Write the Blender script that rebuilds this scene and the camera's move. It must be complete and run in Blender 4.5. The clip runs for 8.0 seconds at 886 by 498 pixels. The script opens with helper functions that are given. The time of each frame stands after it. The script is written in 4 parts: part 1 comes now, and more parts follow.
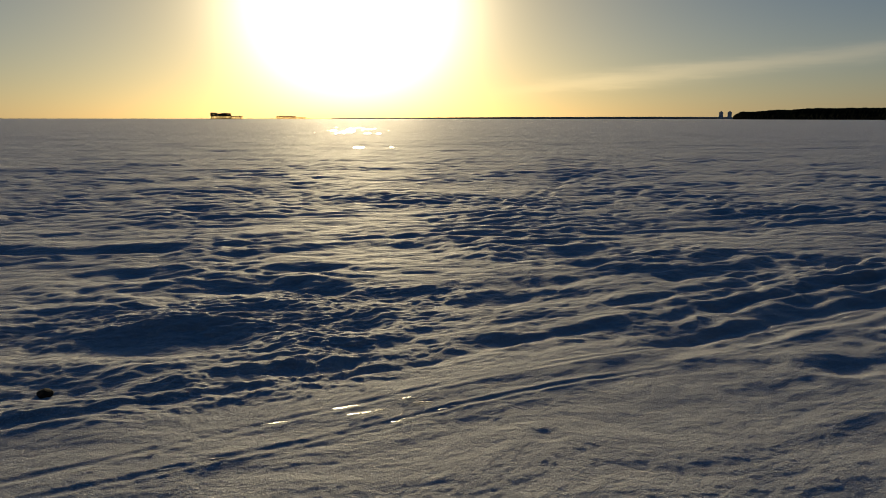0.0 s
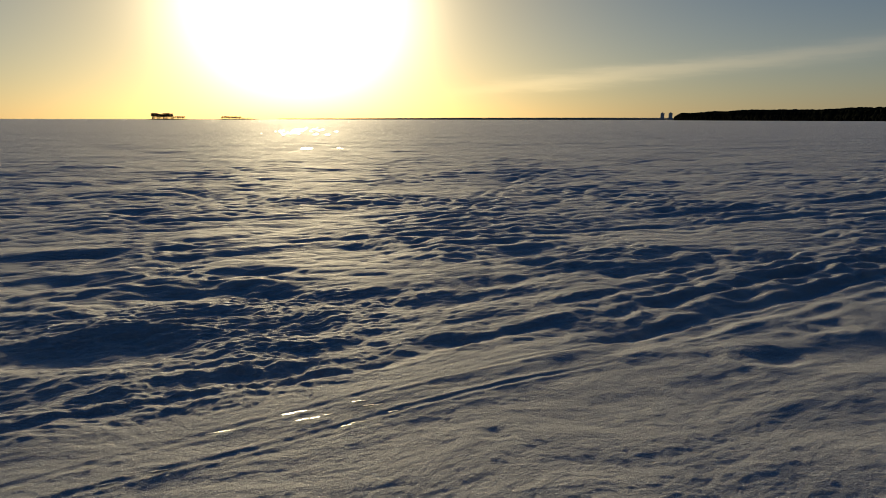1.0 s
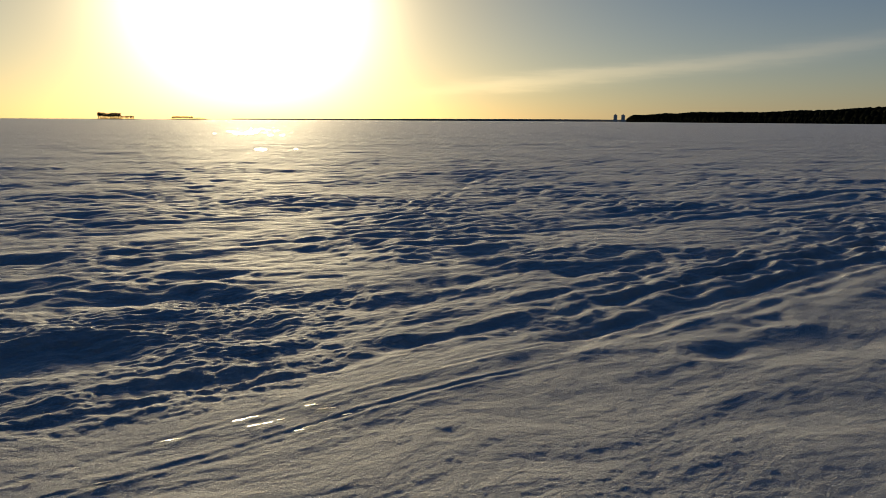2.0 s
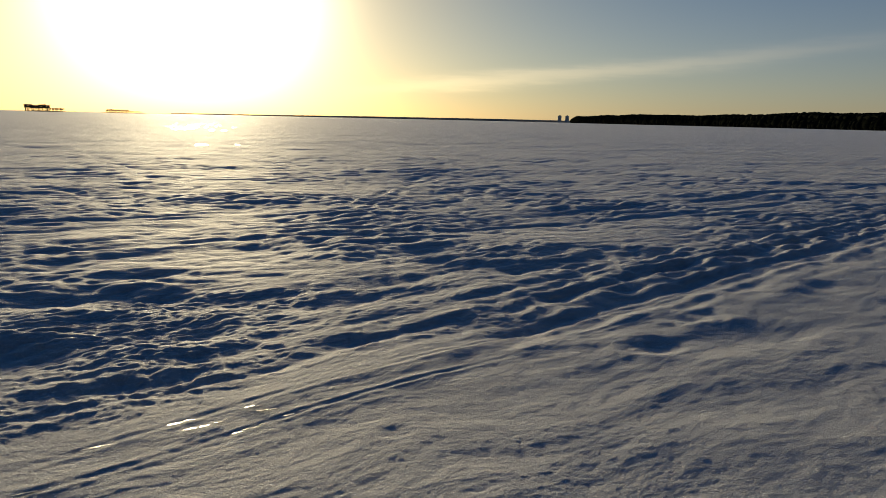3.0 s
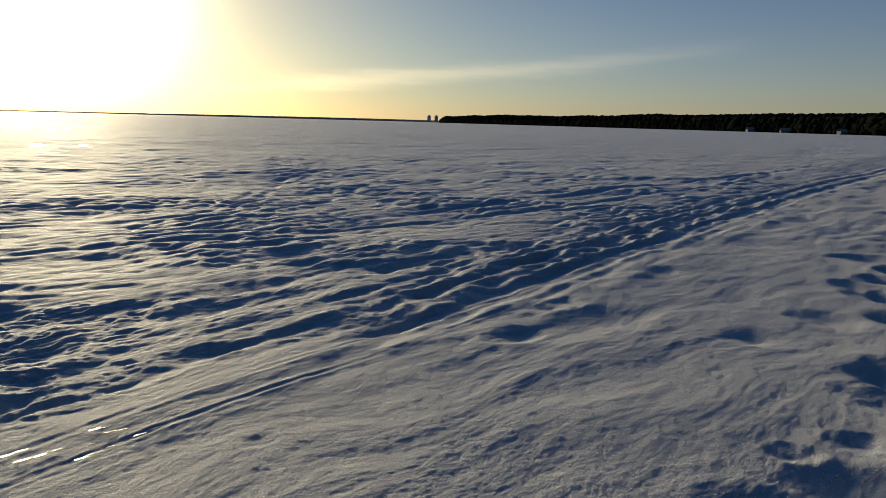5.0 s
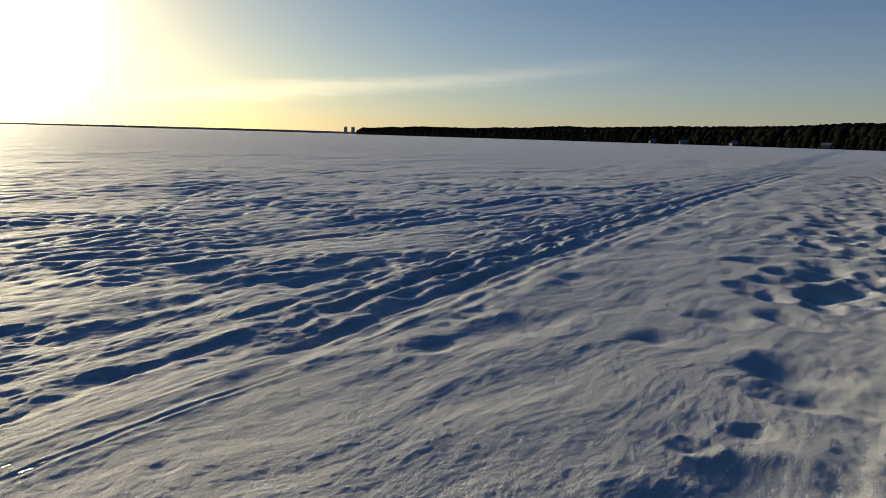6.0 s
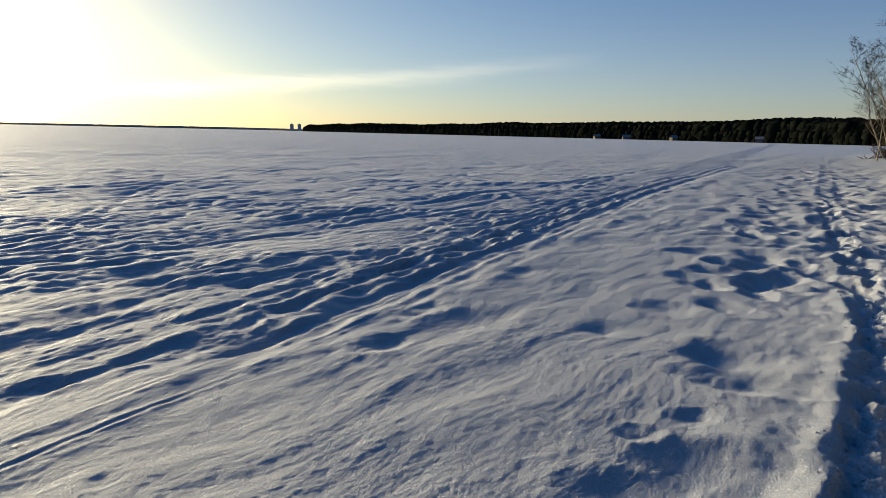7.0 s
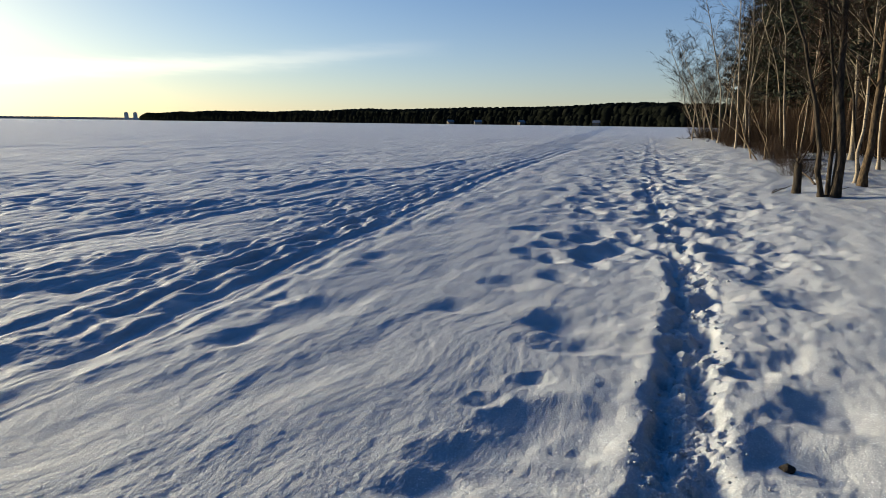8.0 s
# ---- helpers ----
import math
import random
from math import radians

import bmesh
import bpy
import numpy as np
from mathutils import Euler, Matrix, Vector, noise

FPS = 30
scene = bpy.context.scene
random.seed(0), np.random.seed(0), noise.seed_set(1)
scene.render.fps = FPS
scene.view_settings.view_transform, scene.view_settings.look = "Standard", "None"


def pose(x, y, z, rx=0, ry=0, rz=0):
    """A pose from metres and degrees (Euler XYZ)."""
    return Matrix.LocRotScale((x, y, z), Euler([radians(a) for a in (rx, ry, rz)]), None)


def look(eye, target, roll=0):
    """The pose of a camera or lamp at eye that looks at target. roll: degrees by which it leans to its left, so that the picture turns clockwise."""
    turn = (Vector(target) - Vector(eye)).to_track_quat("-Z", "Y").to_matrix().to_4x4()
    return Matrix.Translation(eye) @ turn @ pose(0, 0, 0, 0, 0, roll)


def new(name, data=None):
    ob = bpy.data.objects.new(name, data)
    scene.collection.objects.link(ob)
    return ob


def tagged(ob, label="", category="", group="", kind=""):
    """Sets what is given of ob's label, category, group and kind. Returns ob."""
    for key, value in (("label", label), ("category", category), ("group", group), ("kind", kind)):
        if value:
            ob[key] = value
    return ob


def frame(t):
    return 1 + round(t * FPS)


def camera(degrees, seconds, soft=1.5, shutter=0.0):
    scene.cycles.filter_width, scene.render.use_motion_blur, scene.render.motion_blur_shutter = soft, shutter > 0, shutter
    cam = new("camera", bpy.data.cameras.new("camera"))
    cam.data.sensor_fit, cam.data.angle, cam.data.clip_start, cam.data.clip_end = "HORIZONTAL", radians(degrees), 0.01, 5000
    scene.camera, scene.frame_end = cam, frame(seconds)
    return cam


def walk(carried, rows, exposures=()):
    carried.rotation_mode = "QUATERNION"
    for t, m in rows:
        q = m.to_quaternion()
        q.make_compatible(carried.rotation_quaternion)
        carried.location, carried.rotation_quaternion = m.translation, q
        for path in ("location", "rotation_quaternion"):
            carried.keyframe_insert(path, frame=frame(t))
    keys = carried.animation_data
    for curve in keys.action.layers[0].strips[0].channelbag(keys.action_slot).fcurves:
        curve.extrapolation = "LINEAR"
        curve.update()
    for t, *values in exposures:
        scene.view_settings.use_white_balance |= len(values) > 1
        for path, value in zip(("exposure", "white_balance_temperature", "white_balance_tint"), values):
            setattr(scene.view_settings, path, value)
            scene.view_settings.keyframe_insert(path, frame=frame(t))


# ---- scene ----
cam = camera(71.25, 8.0, soft=0.85)
# seconds, place in metres, bearing to the right, tilt up, lean to the left
ROWS = [
    (0, 0.000, 0.000, 1.598, 0.00, -11.91, 0.03),
    (0.5, 0.012, 0.008, 1.595, 2.65, -11.98, 0.10),
    (1, 0.019, 0.004, 1.599, 4.60, -11.84, 0.08),
    (1.5, 0.033, -0.006, 1.604, 6.40, -11.72, 0.20),
    (3, 0.071, 0.000, 1.595, 13.52, -11.82, 1.26),
    (3.5, 0.076, 0.003, 1.593, 16.10, -11.60, 2.14),
    (4, 0.091, -0.013, 1.596, 18.67, -11.59, 1.95),
    (4.5, 0.114, -0.018, 1.594, 21.58, -11.84, 1.66),
    (5, 0.136, -0.041, 1.597, 25.29, -11.58, 1.52),
    (6.5, 0.188, -0.066, 1.601, 35.29, -10.20, 1.66),
    (7, 0.189, -0.066, 1.599, 37.45, -10.55, 1.28),
    (7.5, 0.225, -0.119, 1.598, 43.32, -10.64, 0.17),
    (8, 0.216, -0.188, 1.598, 50.43, -11.54, 0.60),
]
walk(cam, [(t, pose(x, y, z, 90 + tilt, 0, -yaw) @ pose(0, 0, 0, 0, 0, lean)) for t, x, y, z, yaw, tilt, lean in ROWS],
     exposures=[(0.0, 0.18, 7050, 9), (3.0, 0.60, 6850, 9), (5.0, 0.80, 6550, 8), (6.5, 1.28, 6400, 8), (8.0, 1.70, 6050, 8)])

# ---- light ----
SUN_BEARING, SUN_HEIGHT = -8.0, 9.5
SUN_WAY = Vector((math.sin(radians(SUN_BEARING)) * math.cos(radians(SUN_HEIGHT)),
                  math.cos(radians(SUN_BEARING)) * math.cos(radians(SUN_HEIGHT)), math.sin(radians(SUN_HEIGHT))))
sun_data = bpy.data.lights.new("sun", "SUN")
sun_data.energy, sun_data.angle, sun_data.color = 2.8, radians(10.0), (1.0, 0.835, 0.525)
sun = new("sun", sun_data)
sun.matrix_world = look(SUN_WAY * 50, (0, 0, 0))


class Nodes:
    """Short hand for a node tree."""

    def __init__(self, tree):
        self.tree = tree
        tree.nodes.clear()

    def add(self, kind, *inputs, out=0, operation=None):
        node = self.tree.nodes.new(kind)
        if operation:
            node.operation = operation
        for socket, value in zip(node.inputs, inputs):
            self.put(socket, value)
        return node.outputs[out] if node.outputs else None

    def put(self, socket, value):
        if value is None:
            return
        if isinstance(value, bpy.types.NodeSocket):
            self.tree.links.new(value, socket)
        else:
            socket.default_value = value

    def math(self, operation, *values):
        return self.add("ShaderNodeMath", *values, operation=operation)

    def vec(self, operation, *values, out=0):
        return self.add("ShaderNodeVectorMath", *values, operation=operation, out=out)

    def mix(self, factor, a, b, blend="MIX"):
        node = self.tree.nodes.new("ShaderNodeMix")
        node.data_type, node.blend_type = "RGBA", blend
        for socket, value in zip((node.inputs[0], node.inputs[6], node.inputs[7]), (factor, a, b)):
            self.put(socket, value)
        return node.outputs[2]

    def ramp(self, factor, *stops):
        node = self.tree.nodes.new("ShaderNodeValToRGB")
        self.put(node.inputs[0], factor)
        while len(node.color_ramp.elements) < len(stops):
            node.color_ramp.elements.new(0.5)
        for element, (place, colour) in zip(node.color_ramp.elements, stops):
            element.position = place
            element.color = colour if len(colour) == 4 else (*colour, 1)
        return node.outputs[0]

    def noise(self, vector, scale, detail=3.0, rough=0.5, out=0):
        node = self.tree.nodes.new("ShaderNodeTexNoise")
        self.put(node.inputs["Vector"], vector)
        node.inputs["Scale"].default_value, node.inputs["Detail"].default_value = scale, detail
        node.inputs["Roughness"].default_value = rough
        return node.outputs[out] if node.outputs else None


def grey(v):
    return (v, v, v, 1)


world = bpy.data.worlds.new("evening_sky")
scene.world = world
world.use_nodes = True
w = Nodes(world.node_tree)
way = w.add("ShaderNodeTexCoord")
air = world.node_tree.nodes.new("ShaderNodeTexSky")
air.sky_type, air.sun_disc = "NISHITA", False
air.sun_elevation, air.sun_rotation = radians(SUN_HEIGHT), radians(SUN_BEARING)
air.altitude, air.air_density, air.dust_density, air.ozone_density = 100, 1.0, 0.8, 2.5
sky = air.outputs[0]
# the bright hazy glow round the low sun
toward = w.vec("DOT_PRODUCT", way, tuple(SUN_WAY), out=1)
angle = w.math("ARCCOSINE", w.math("MINIMUM", toward, 1.0))
part_xyz = w.add("ShaderNodeSeparateXYZ", way)
up = part_xyz.node.outputs[2]
height = w.math("MAXIMUM", up, 0.0)
core = w.math("EXPONENT", w.math("MULTIPLY", w.math("MULTIPLY", angle, angle), -1 / radians(6.8) ** 2))
halo = w.math("EXPONENT", w.math("MULTIPLY", angle, -1 / radians(8.5)))
wide = w.math("EXPONENT", w.math("MULTIPLY", angle, -1 / radians(125.0)))
# thicker air towards the horizon dims and reddens the glow
clear = w.math("SUBTRACT", 1.0, w.math("MULTIPLY", w.math("EXPONENT", w.math("MULTIPLY", height, -1 / 0.075)), 0.96))
low_air = w.math("EXPONENT", w.math("MULTIPLY", height, -1 / 0.13))
# clear blue air overhead, dusty yellow air round the sun
dust = w.math("EXPONENT", w.math("MULTIPLY", angle, -1 / radians(39.0)))
tint = w.mix(dust, (0.32, 0.62, 0.92, 1), (0.62, 0.52, 0.34, 1))
zenith = w.ramp(up, (0.2, grey(0)), (0.75, grey(1)))
tint = w.mix(zenith, tint, (0.11, 0.68, 1.22, 1))
core_light = w.vec("SCALE", (1.0, 0.90, 0.68))
w.put(core_light.node.inputs["Scale"], w.math("MULTIPLY", w.math("MULTIPLY", core, clear), 95.0))
halo_light = w.vec("SCALE", (1.0, 0.71, 0.30))
w.put(halo_light.node.inputs["Scale"], w.math("MULTIPLY", halo, 16.0))
low_light = w.vec("SCALE", (1.0, 0.60, 0.34))
w.put(low_light.node.inputs["Scale"], w.math("MULTIPLY", w.math("MULTIPLY", low_air, wide), 4.3))
# one long thin streak of high cloud
bearing = w.math("ARCTAN2", part_xyz.node.outputs[0], part_xyz.node.outputs[1])
drift = w.noise(w.vec("MULTIPLY", way, (3.0, 3.0, 26.0)), 2.2, 4.0, 0.55)
centre = w.math("ADD", w.math("MULTIPLY", bearing, 0.092), w.math("MULTIPLY_ADD", drift, 0.03, 0.018))
off = w.math("DIVIDE", w.math("SUBTRACT", up, centre), 0.0105)
streak = w.math("EXPONENT", w.math("MULTIPLY", w.math("MULTIPLY", off, off), -1.0))
fade = w.math("MULTIPLY", w.ramp(w.math("MULTIPLY_ADD", bearing, 0.5, 0.5), (0.53, grey(0)), (0.62, grey(1)), (0.68, grey(0.75)), (0.95, grey(0))), streak)
cloud_light = w.vec("SCALE", (1.0, 0.71, 0.37))
w.put(cloud_light.node.inputs["Scale"], w.math("MULTIPLY", fade, 3.6))
total = w.vec("ADD", w.vec("ADD", w.vec("MULTIPLY", sky, tint), core_light), w.vec("ADD", halo_light, w.vec("ADD", low_light, cloud_light)))
background = w.add("ShaderNodeBackground", total, 0.055)
w.add("ShaderNodeOutputWorld", background)

# ---- materials ----


def material(name):
    m = bpy.data.materials.new(name)
    m.use_nodes = True
    return m, Nodes(m.node_tree)


def finish(n, base, rough, bump=None, strength=0.3, distance=0.02, metal=0.0, specular=0.5, scatter=0.0):
    node = n.tree.nodes.new("ShaderNodeBsdfPrincipled")
    n.put(node.inputs["Base Color"], base)
    n.put(node.inputs["Roughness"], rough)
    n.put(node.inputs["Metallic"], metal)
    n.put(node.inputs["Specular IOR Level"], specular)
    if scatter:
        node.inputs["Subsurface Weight"].default_value = scatter
        node.inputs["Subsurface Radius"].default_value = (0.6, 0.8, 1.0)
        node.inputs["Subsurface Scale"].default_value = 0.012
    if bump is not None:
        b = n.tree.nodes.new("ShaderNodeBump")
        b.inputs["Strength"].default_value, b.inputs["Distance"].default_value = strength, distance
        n.put(b.inputs["Height"], bump)
        n.put(node.inputs["Normal"], b.outputs[0])
    n.add("ShaderNodeOutputMaterial", node.outputs[0])
    return node


def snow_material():
    m, n = material("crusted_snow")
    place = n.add("ShaderNodeTexCoord", out=3)
    turned = n.add("ShaderNodeMapping", place)
    turned.node.inputs["Rotation"].default_value = (0, 0, radians(-14))
    grain = n.noise(place, 85.0, 4.0, 0.72)
    crumbs = n.noise(n.vec("MULTIPLY", turned, (0.75, 1.0, 1.0)), 18.0, 5.0, 0.65)
    ribs = n.noise(n.vec("MULTIPLY", turned, (0.35, 1.0, 1.0)), 3.2, 5.0, 0.6)
    far_streaks = n.noise(n.vec("MULTIPLY", turned, (0.2, 0.8, 1.0)), 1.1, 5.0, 0.62)
    broad = n.noise(n.vec("MULTIPLY", place, (0.4, 1.0, 1.0)), 0.12, 5.0, 0.65)
    tone = n.mix(crumbs, (0.46, 0.47, 0.50, 1), (0.34, 0.35, 0.38, 1))
    tone = n.mix(n.ramp(grain, (0.38, grey(0)), (0.62, grey(0.65))), tone, (0.25, 0.26, 0.29, 1))
    # sparse bright specks paint the sparkle of snow grains into the colour
    tone = n.mix(n.ramp(n.noise(place, 110.0, 2.0, 0.6), (0.62, grey(0)), (0.68, grey(1))), tone, (0.85, 0.86, 0.88, 1))
    tone = n.mix(n.ramp(broad, (0.42, grey(0)), (0.72, grey(0.6))), tone, (0.36, 0.37, 0.39, 1))
    relief = n.math("ADD", n.math("MULTIPLY", grain, 0.0100), n.math("MULTIPLY", crumbs, 0.0110))
    # the trampled snow of the open lake is rougher than the wind-packed snow of the shore
    xyz = n.add("ShaderNodeSeparateXYZ", place).node
    offshore = n.math("SUBTRACT", xyz.outputs[1], n.math("MULTIPLY", xyz.outputs[0], 0.45))
    rugged = n.ramp(n.math("MULTIPLY", offshore, 0.1), (0.33, grey(0)), (0.6, grey(1)))
    drifts = n.noise(n.vec("MULTIPLY", turned, (0.22, 1.0, 1.0)), 0.3, 5.0, 0.62)
    relief = n.math("ADD", relief, n.math("MULTIPLY", ribs, n.math("MULTIPLY_ADD", rugged, 0.070, 0.010)))
    relief = n.math("ADD", relief, n.math("MULTIPLY", far_streaks, n.math("MULTIPLY_ADD", rugged, 0.10, 0.020)))
    relief = n.math("ADD", relief, n.math("MULTIPLY", drifts, n.math("MULTIPLY", rugged, 0.20)))
    rough = n.math("MULTIPLY_ADD", grain, 0.2, 0.64)
    finish(n, tone, rough, relief, 1.0, 1.0, specular=0.48, scatter=0.3)
    return m


def ice_material():
    m, n = material("wet_ice")
    place = n.add("ShaderNodeTexCoord", out=3)
    ripple = n.noise(n.vec("MULTIPLY", place, (0.7, 1.3, 1.0)), 9.0, 3.0, 0.5)
    frost = n.noise(place, 30.0, 3.0, 0.6)
    tone = n.mix(n.ramp(frost, (0.45, grey(0)), (0.7, grey(1))), (0.14, 0.17, 0.21, 1), (0.45, 0.47, 0.5, 1))
    rough = n.ramp(frost, (0.4, grey(0.10)), (0.75, grey(0.35)))
    finish(n, tone, rough, ripple, 0.5, 0.02, specular=0.6)
    return m


def wood_material(name, light, dark, scale=12.0, stretch=0.15, rough=0.85):
    m, n = material(name)
    place = n.add("ShaderNodeTexCoord", out=3)
    grain = n.noise(n.vec("MULTIPLY", place, (1.0, 1.0, stretch)), scale, 4.0, 0.65)
    patch = n.noise(place, 1.1, 3.0, 0.6)
    tone = n.mix(n.ramp(grain, (0.35, grey(0)), (0.65, grey(1))), (*dark, 1), (*light, 1))
    tone = n.mix(n.ramp(patch, (0.5, grey(0)), (0.75, grey(0.5))), tone, (*dark, 1))
    finish(n, tone, rough, grain, 1.0, 0.04, specular=0.2)
    return m


def birch_material():
    m, n = material("birch_bark")
    place = n.add("ShaderNodeTexCoord", out=3)
    dashes = n.noise(n.vec("MULTIPLY", place, (2.5, 2.5, 9.0)), 2.6, 3.0, 0.6)
    patch = n.noise(n.vec("MULTIPLY", place, (2.0, 2.0, 1.0)), 1.2, 3.0, 0.6)
    tone = n.mix(n.ramp(patch, (0.4, grey(0)), (0.7, grey(1))), (0.33, 0.27, 0.20, 1), (0.18, 0.135, 0.09, 1))
    tone = n.mix(n.ramp(dashes, (0.56, grey(0)), (0.64, grey(1))), tone, (0.05, 0.045, 0.04, 1))
    finish(n, tone, 0.75, dashes, 0.4, 0.01, specular=0.2)
    return m


def plain_material(name, light, dark, scale=3.0, rough=0.8, specular=0.25):
    m, n = material(name)
    place = n.add("ShaderNodeTexCoord", out=3)
    blotch = n.noise(place, scale, 4.0, 0.6)
    tone = n.mix(n.ramp(blotch, (0.35, grey(0)), (0.65, grey(1))), (*dark, 1), (*light, 1))
    finish(n, tone, rough, blotch, 0.4, 0.02, specular=specular)
    return m


SNOW, ICE, BIRCH = snow_material(), ice_material(), birch_material()
GREY_BARK = wood_material("dark_alder_bark", (0.066, 0.048, 0.033), (0.012, 0.010, 0.008), 14.0, 0.3)
TAN_BARK = wood_material("young_tan_bark", (0.12, 0.080, 0.045), (0.028, 0.020, 0.013), 16.0, 0.4)
PINE_BARK = wood_material("pine_bark", (0.10, 0.06, 0.038), (0.035, 0.024, 0.018), 8.0)
PALE_BARK = wood_material("pale_sapling_bark", (0.36, 0.27, 0.17), (0.15, 0.105, 0.065), 16.0, 0.4)
TWIG = wood_material("brown_twigs", (0.042, 0.026, 0.017), (0.018, 0.012, 0.008), 20.0)
BRUSH = wood_material("dry_brush", (0.036, 0.018, 0.009), (0.011, 0.006, 0.004), 20.0)
NEEDLES = plain_material("pine_needles", (0.020, 0.026, 0.012), (0.008, 0.011, 0.006), 2.0)
# near black: the colour holds the self-shading that the simple far crowns lack
SHADED_FAR_NEEDLES = plain_material("shaded_far_needles", (0.009, 0.010, 0.008), (0.004, 0.005, 0.004), 0.05, 1.0, 0.0)
# pale grey that paints the haze of distance into the colour of the woods
HAZE_TONED_WOODS = plain_material("distant_woods", (0.24, 0.22, 0.21), (0.17, 0.16, 0.15), 0.01, 1.0, 0.0)
CONCRETE = plain_material("tower_panels", (0.42, 0.40, 0.38), (0.34, 0.32, 0.30), 0.3)
GLASS_DARK = plain_material("dark_window_glass", (0.06, 0.07, 0.09), (0.04, 0.05, 0.06), 0.5, 0.2, 0.5)
ROOFING = plain_material("grey_roofing", (0.16, 0.16, 0.17), (0.11, 0.11, 0.12), 0.5)
PLANKS = wood_material("weathered_planks", (0.12, 0.10, 0.08), (0.06, 0.05, 0.04), 3.0)
EARTH = plain_material("dark_earth", (0.025, 0.018, 0.013), (0.010, 0.008, 0.006), 30.0, 0.95)

# ---- the snow ----
TABLE = (np.random.default_rng(7).random((8, 256, 256)) * 2 * math.pi).astype(np.float32)
EASTS, NORTHS = np.cos(TABLE), np.sin(TABLE)


def waves(x, y, seed=0):
    """Smooth gradient noise, about -0.7 to 0.7, on arrays."""
    east, north = EASTS[seed % 8], NORTHS[seed % 8]
    x, y = np.asarray(x + 37.3 * seed, dtype=np.float32), np.asarray(y - 21.7 * seed, dtype=np.float32)
    xi, yi = np.floor(x), np.floor(y)
    fx, fy = x - xi, y - yi
    xi, yi = xi.astype(np.int32), yi.astype(np.int32)
    ux, uy = fx * fx * fx * (fx * (fx * 6 - 15) + 10), fy * fy * fy * (fy * (fy * 6 - 15) + 10)

    def corner(a, b):
        i, j = (xi + a) & 255, (yi + b) & 255
        return east[i, j] * (fx - a) + north[i, j] * (fy - b)

    low = corner(0, 0) * (1 - ux) + corner(1, 0) * ux
    high = corner(0, 1) * (1 - ux) + corner(1, 1) * ux
    return low * (1 - uy) + high * uy


def ease(v, low, high):
    v = np.clip((v - low) / (high - low), 0, 1)
    return v * v * (3 - 2 * v)


def beside(x, y, line):
    """Signed distance from a line of points (plus: to its right as it runs) and the length along it."""
    best, side, along, run = np.full(x.shape, 1e9), np.zeros(x.shape), np.zeros(x.shape), 0.0
    for (ax, ay), (bx, by) in zip(line, line[1:]):
        dx, dy = bx - ax, by - ay
        size = math.hypot(dx, dy)
        k = ((x - ax) * dx + (y - ay) * dy) / size ** 2
        kc = np.clip(k, 0, 1)
        d = np.hypot(x - ax - kc * dx, y - ay - kc * dy)
        s = np.sign((x - ax) * dy - (y - ay) * dx)
        near = d < best
        best, side, along = np.where(near, d, best), np.where(near, s, side), np.where(near, run + kc * size, along)
        run += size
    return best * side, along


# the line along which the trampled lake snow meets the smooth snow of the shore
EDGE = [(-9.0, 0.0), (-2.0, 2.43), (-0.54, 2.95), (0.61, 3.53), (1.55, 3.85), (3.9, 5.0), (8.9, 7.3), (15.6, 10.3), (32.0, 17.0), (72.0, 31.0), (160.0, 66.0)]
# the deep footpath that runs along the shore
PATH = [(-60.0, -27.0), (-12.0, -6.0), (-2.0, -1.3), (1.6, 0.2), (2.9, 0.63), (3.38, 0.79), (3.98, 0.97), (4.58, 1.13), (5.38, 1.37), (6.47, 1.75), (8.03, 2.38), (12.5, 4.35), (20.1, 7.6), (36.7, 14.1), (72.0, 28.0), (150.0, 60.0)]
SHORE = [(-60.0, -32.0), (2.0, -3.0), (14.0, 1.0), (25.0, 5.0), (60.0, 17.5), (95.0, 30.0), (140.0, 36.0), (300.0, 60.0), (560.0, 150.0), (900.0, 200.0)]


def rut(x, y, line, wide, deep, ridge, seed):
    d, along = beside(x, y, line)
    d = d + 0.35 * wide * waves(along * 1.3, d * 0 + seed, seed) + 0.3 * wide * waves(along * 5, d * 0 + seed, seed + 1)
    strength = np.clip(0.6 + 1.3 * waves(along * 0.7, d * 0 + 3.1 * seed, seed + 2), 0.05, 1.3)
    edge = np.exp(-((np.abs(d) - 1.9 * wide) / (0.9 * wide)) ** 2)
    return strength * (ridge * edge - deep * np.exp(-(np.abs(d) / wide) ** 2.6))


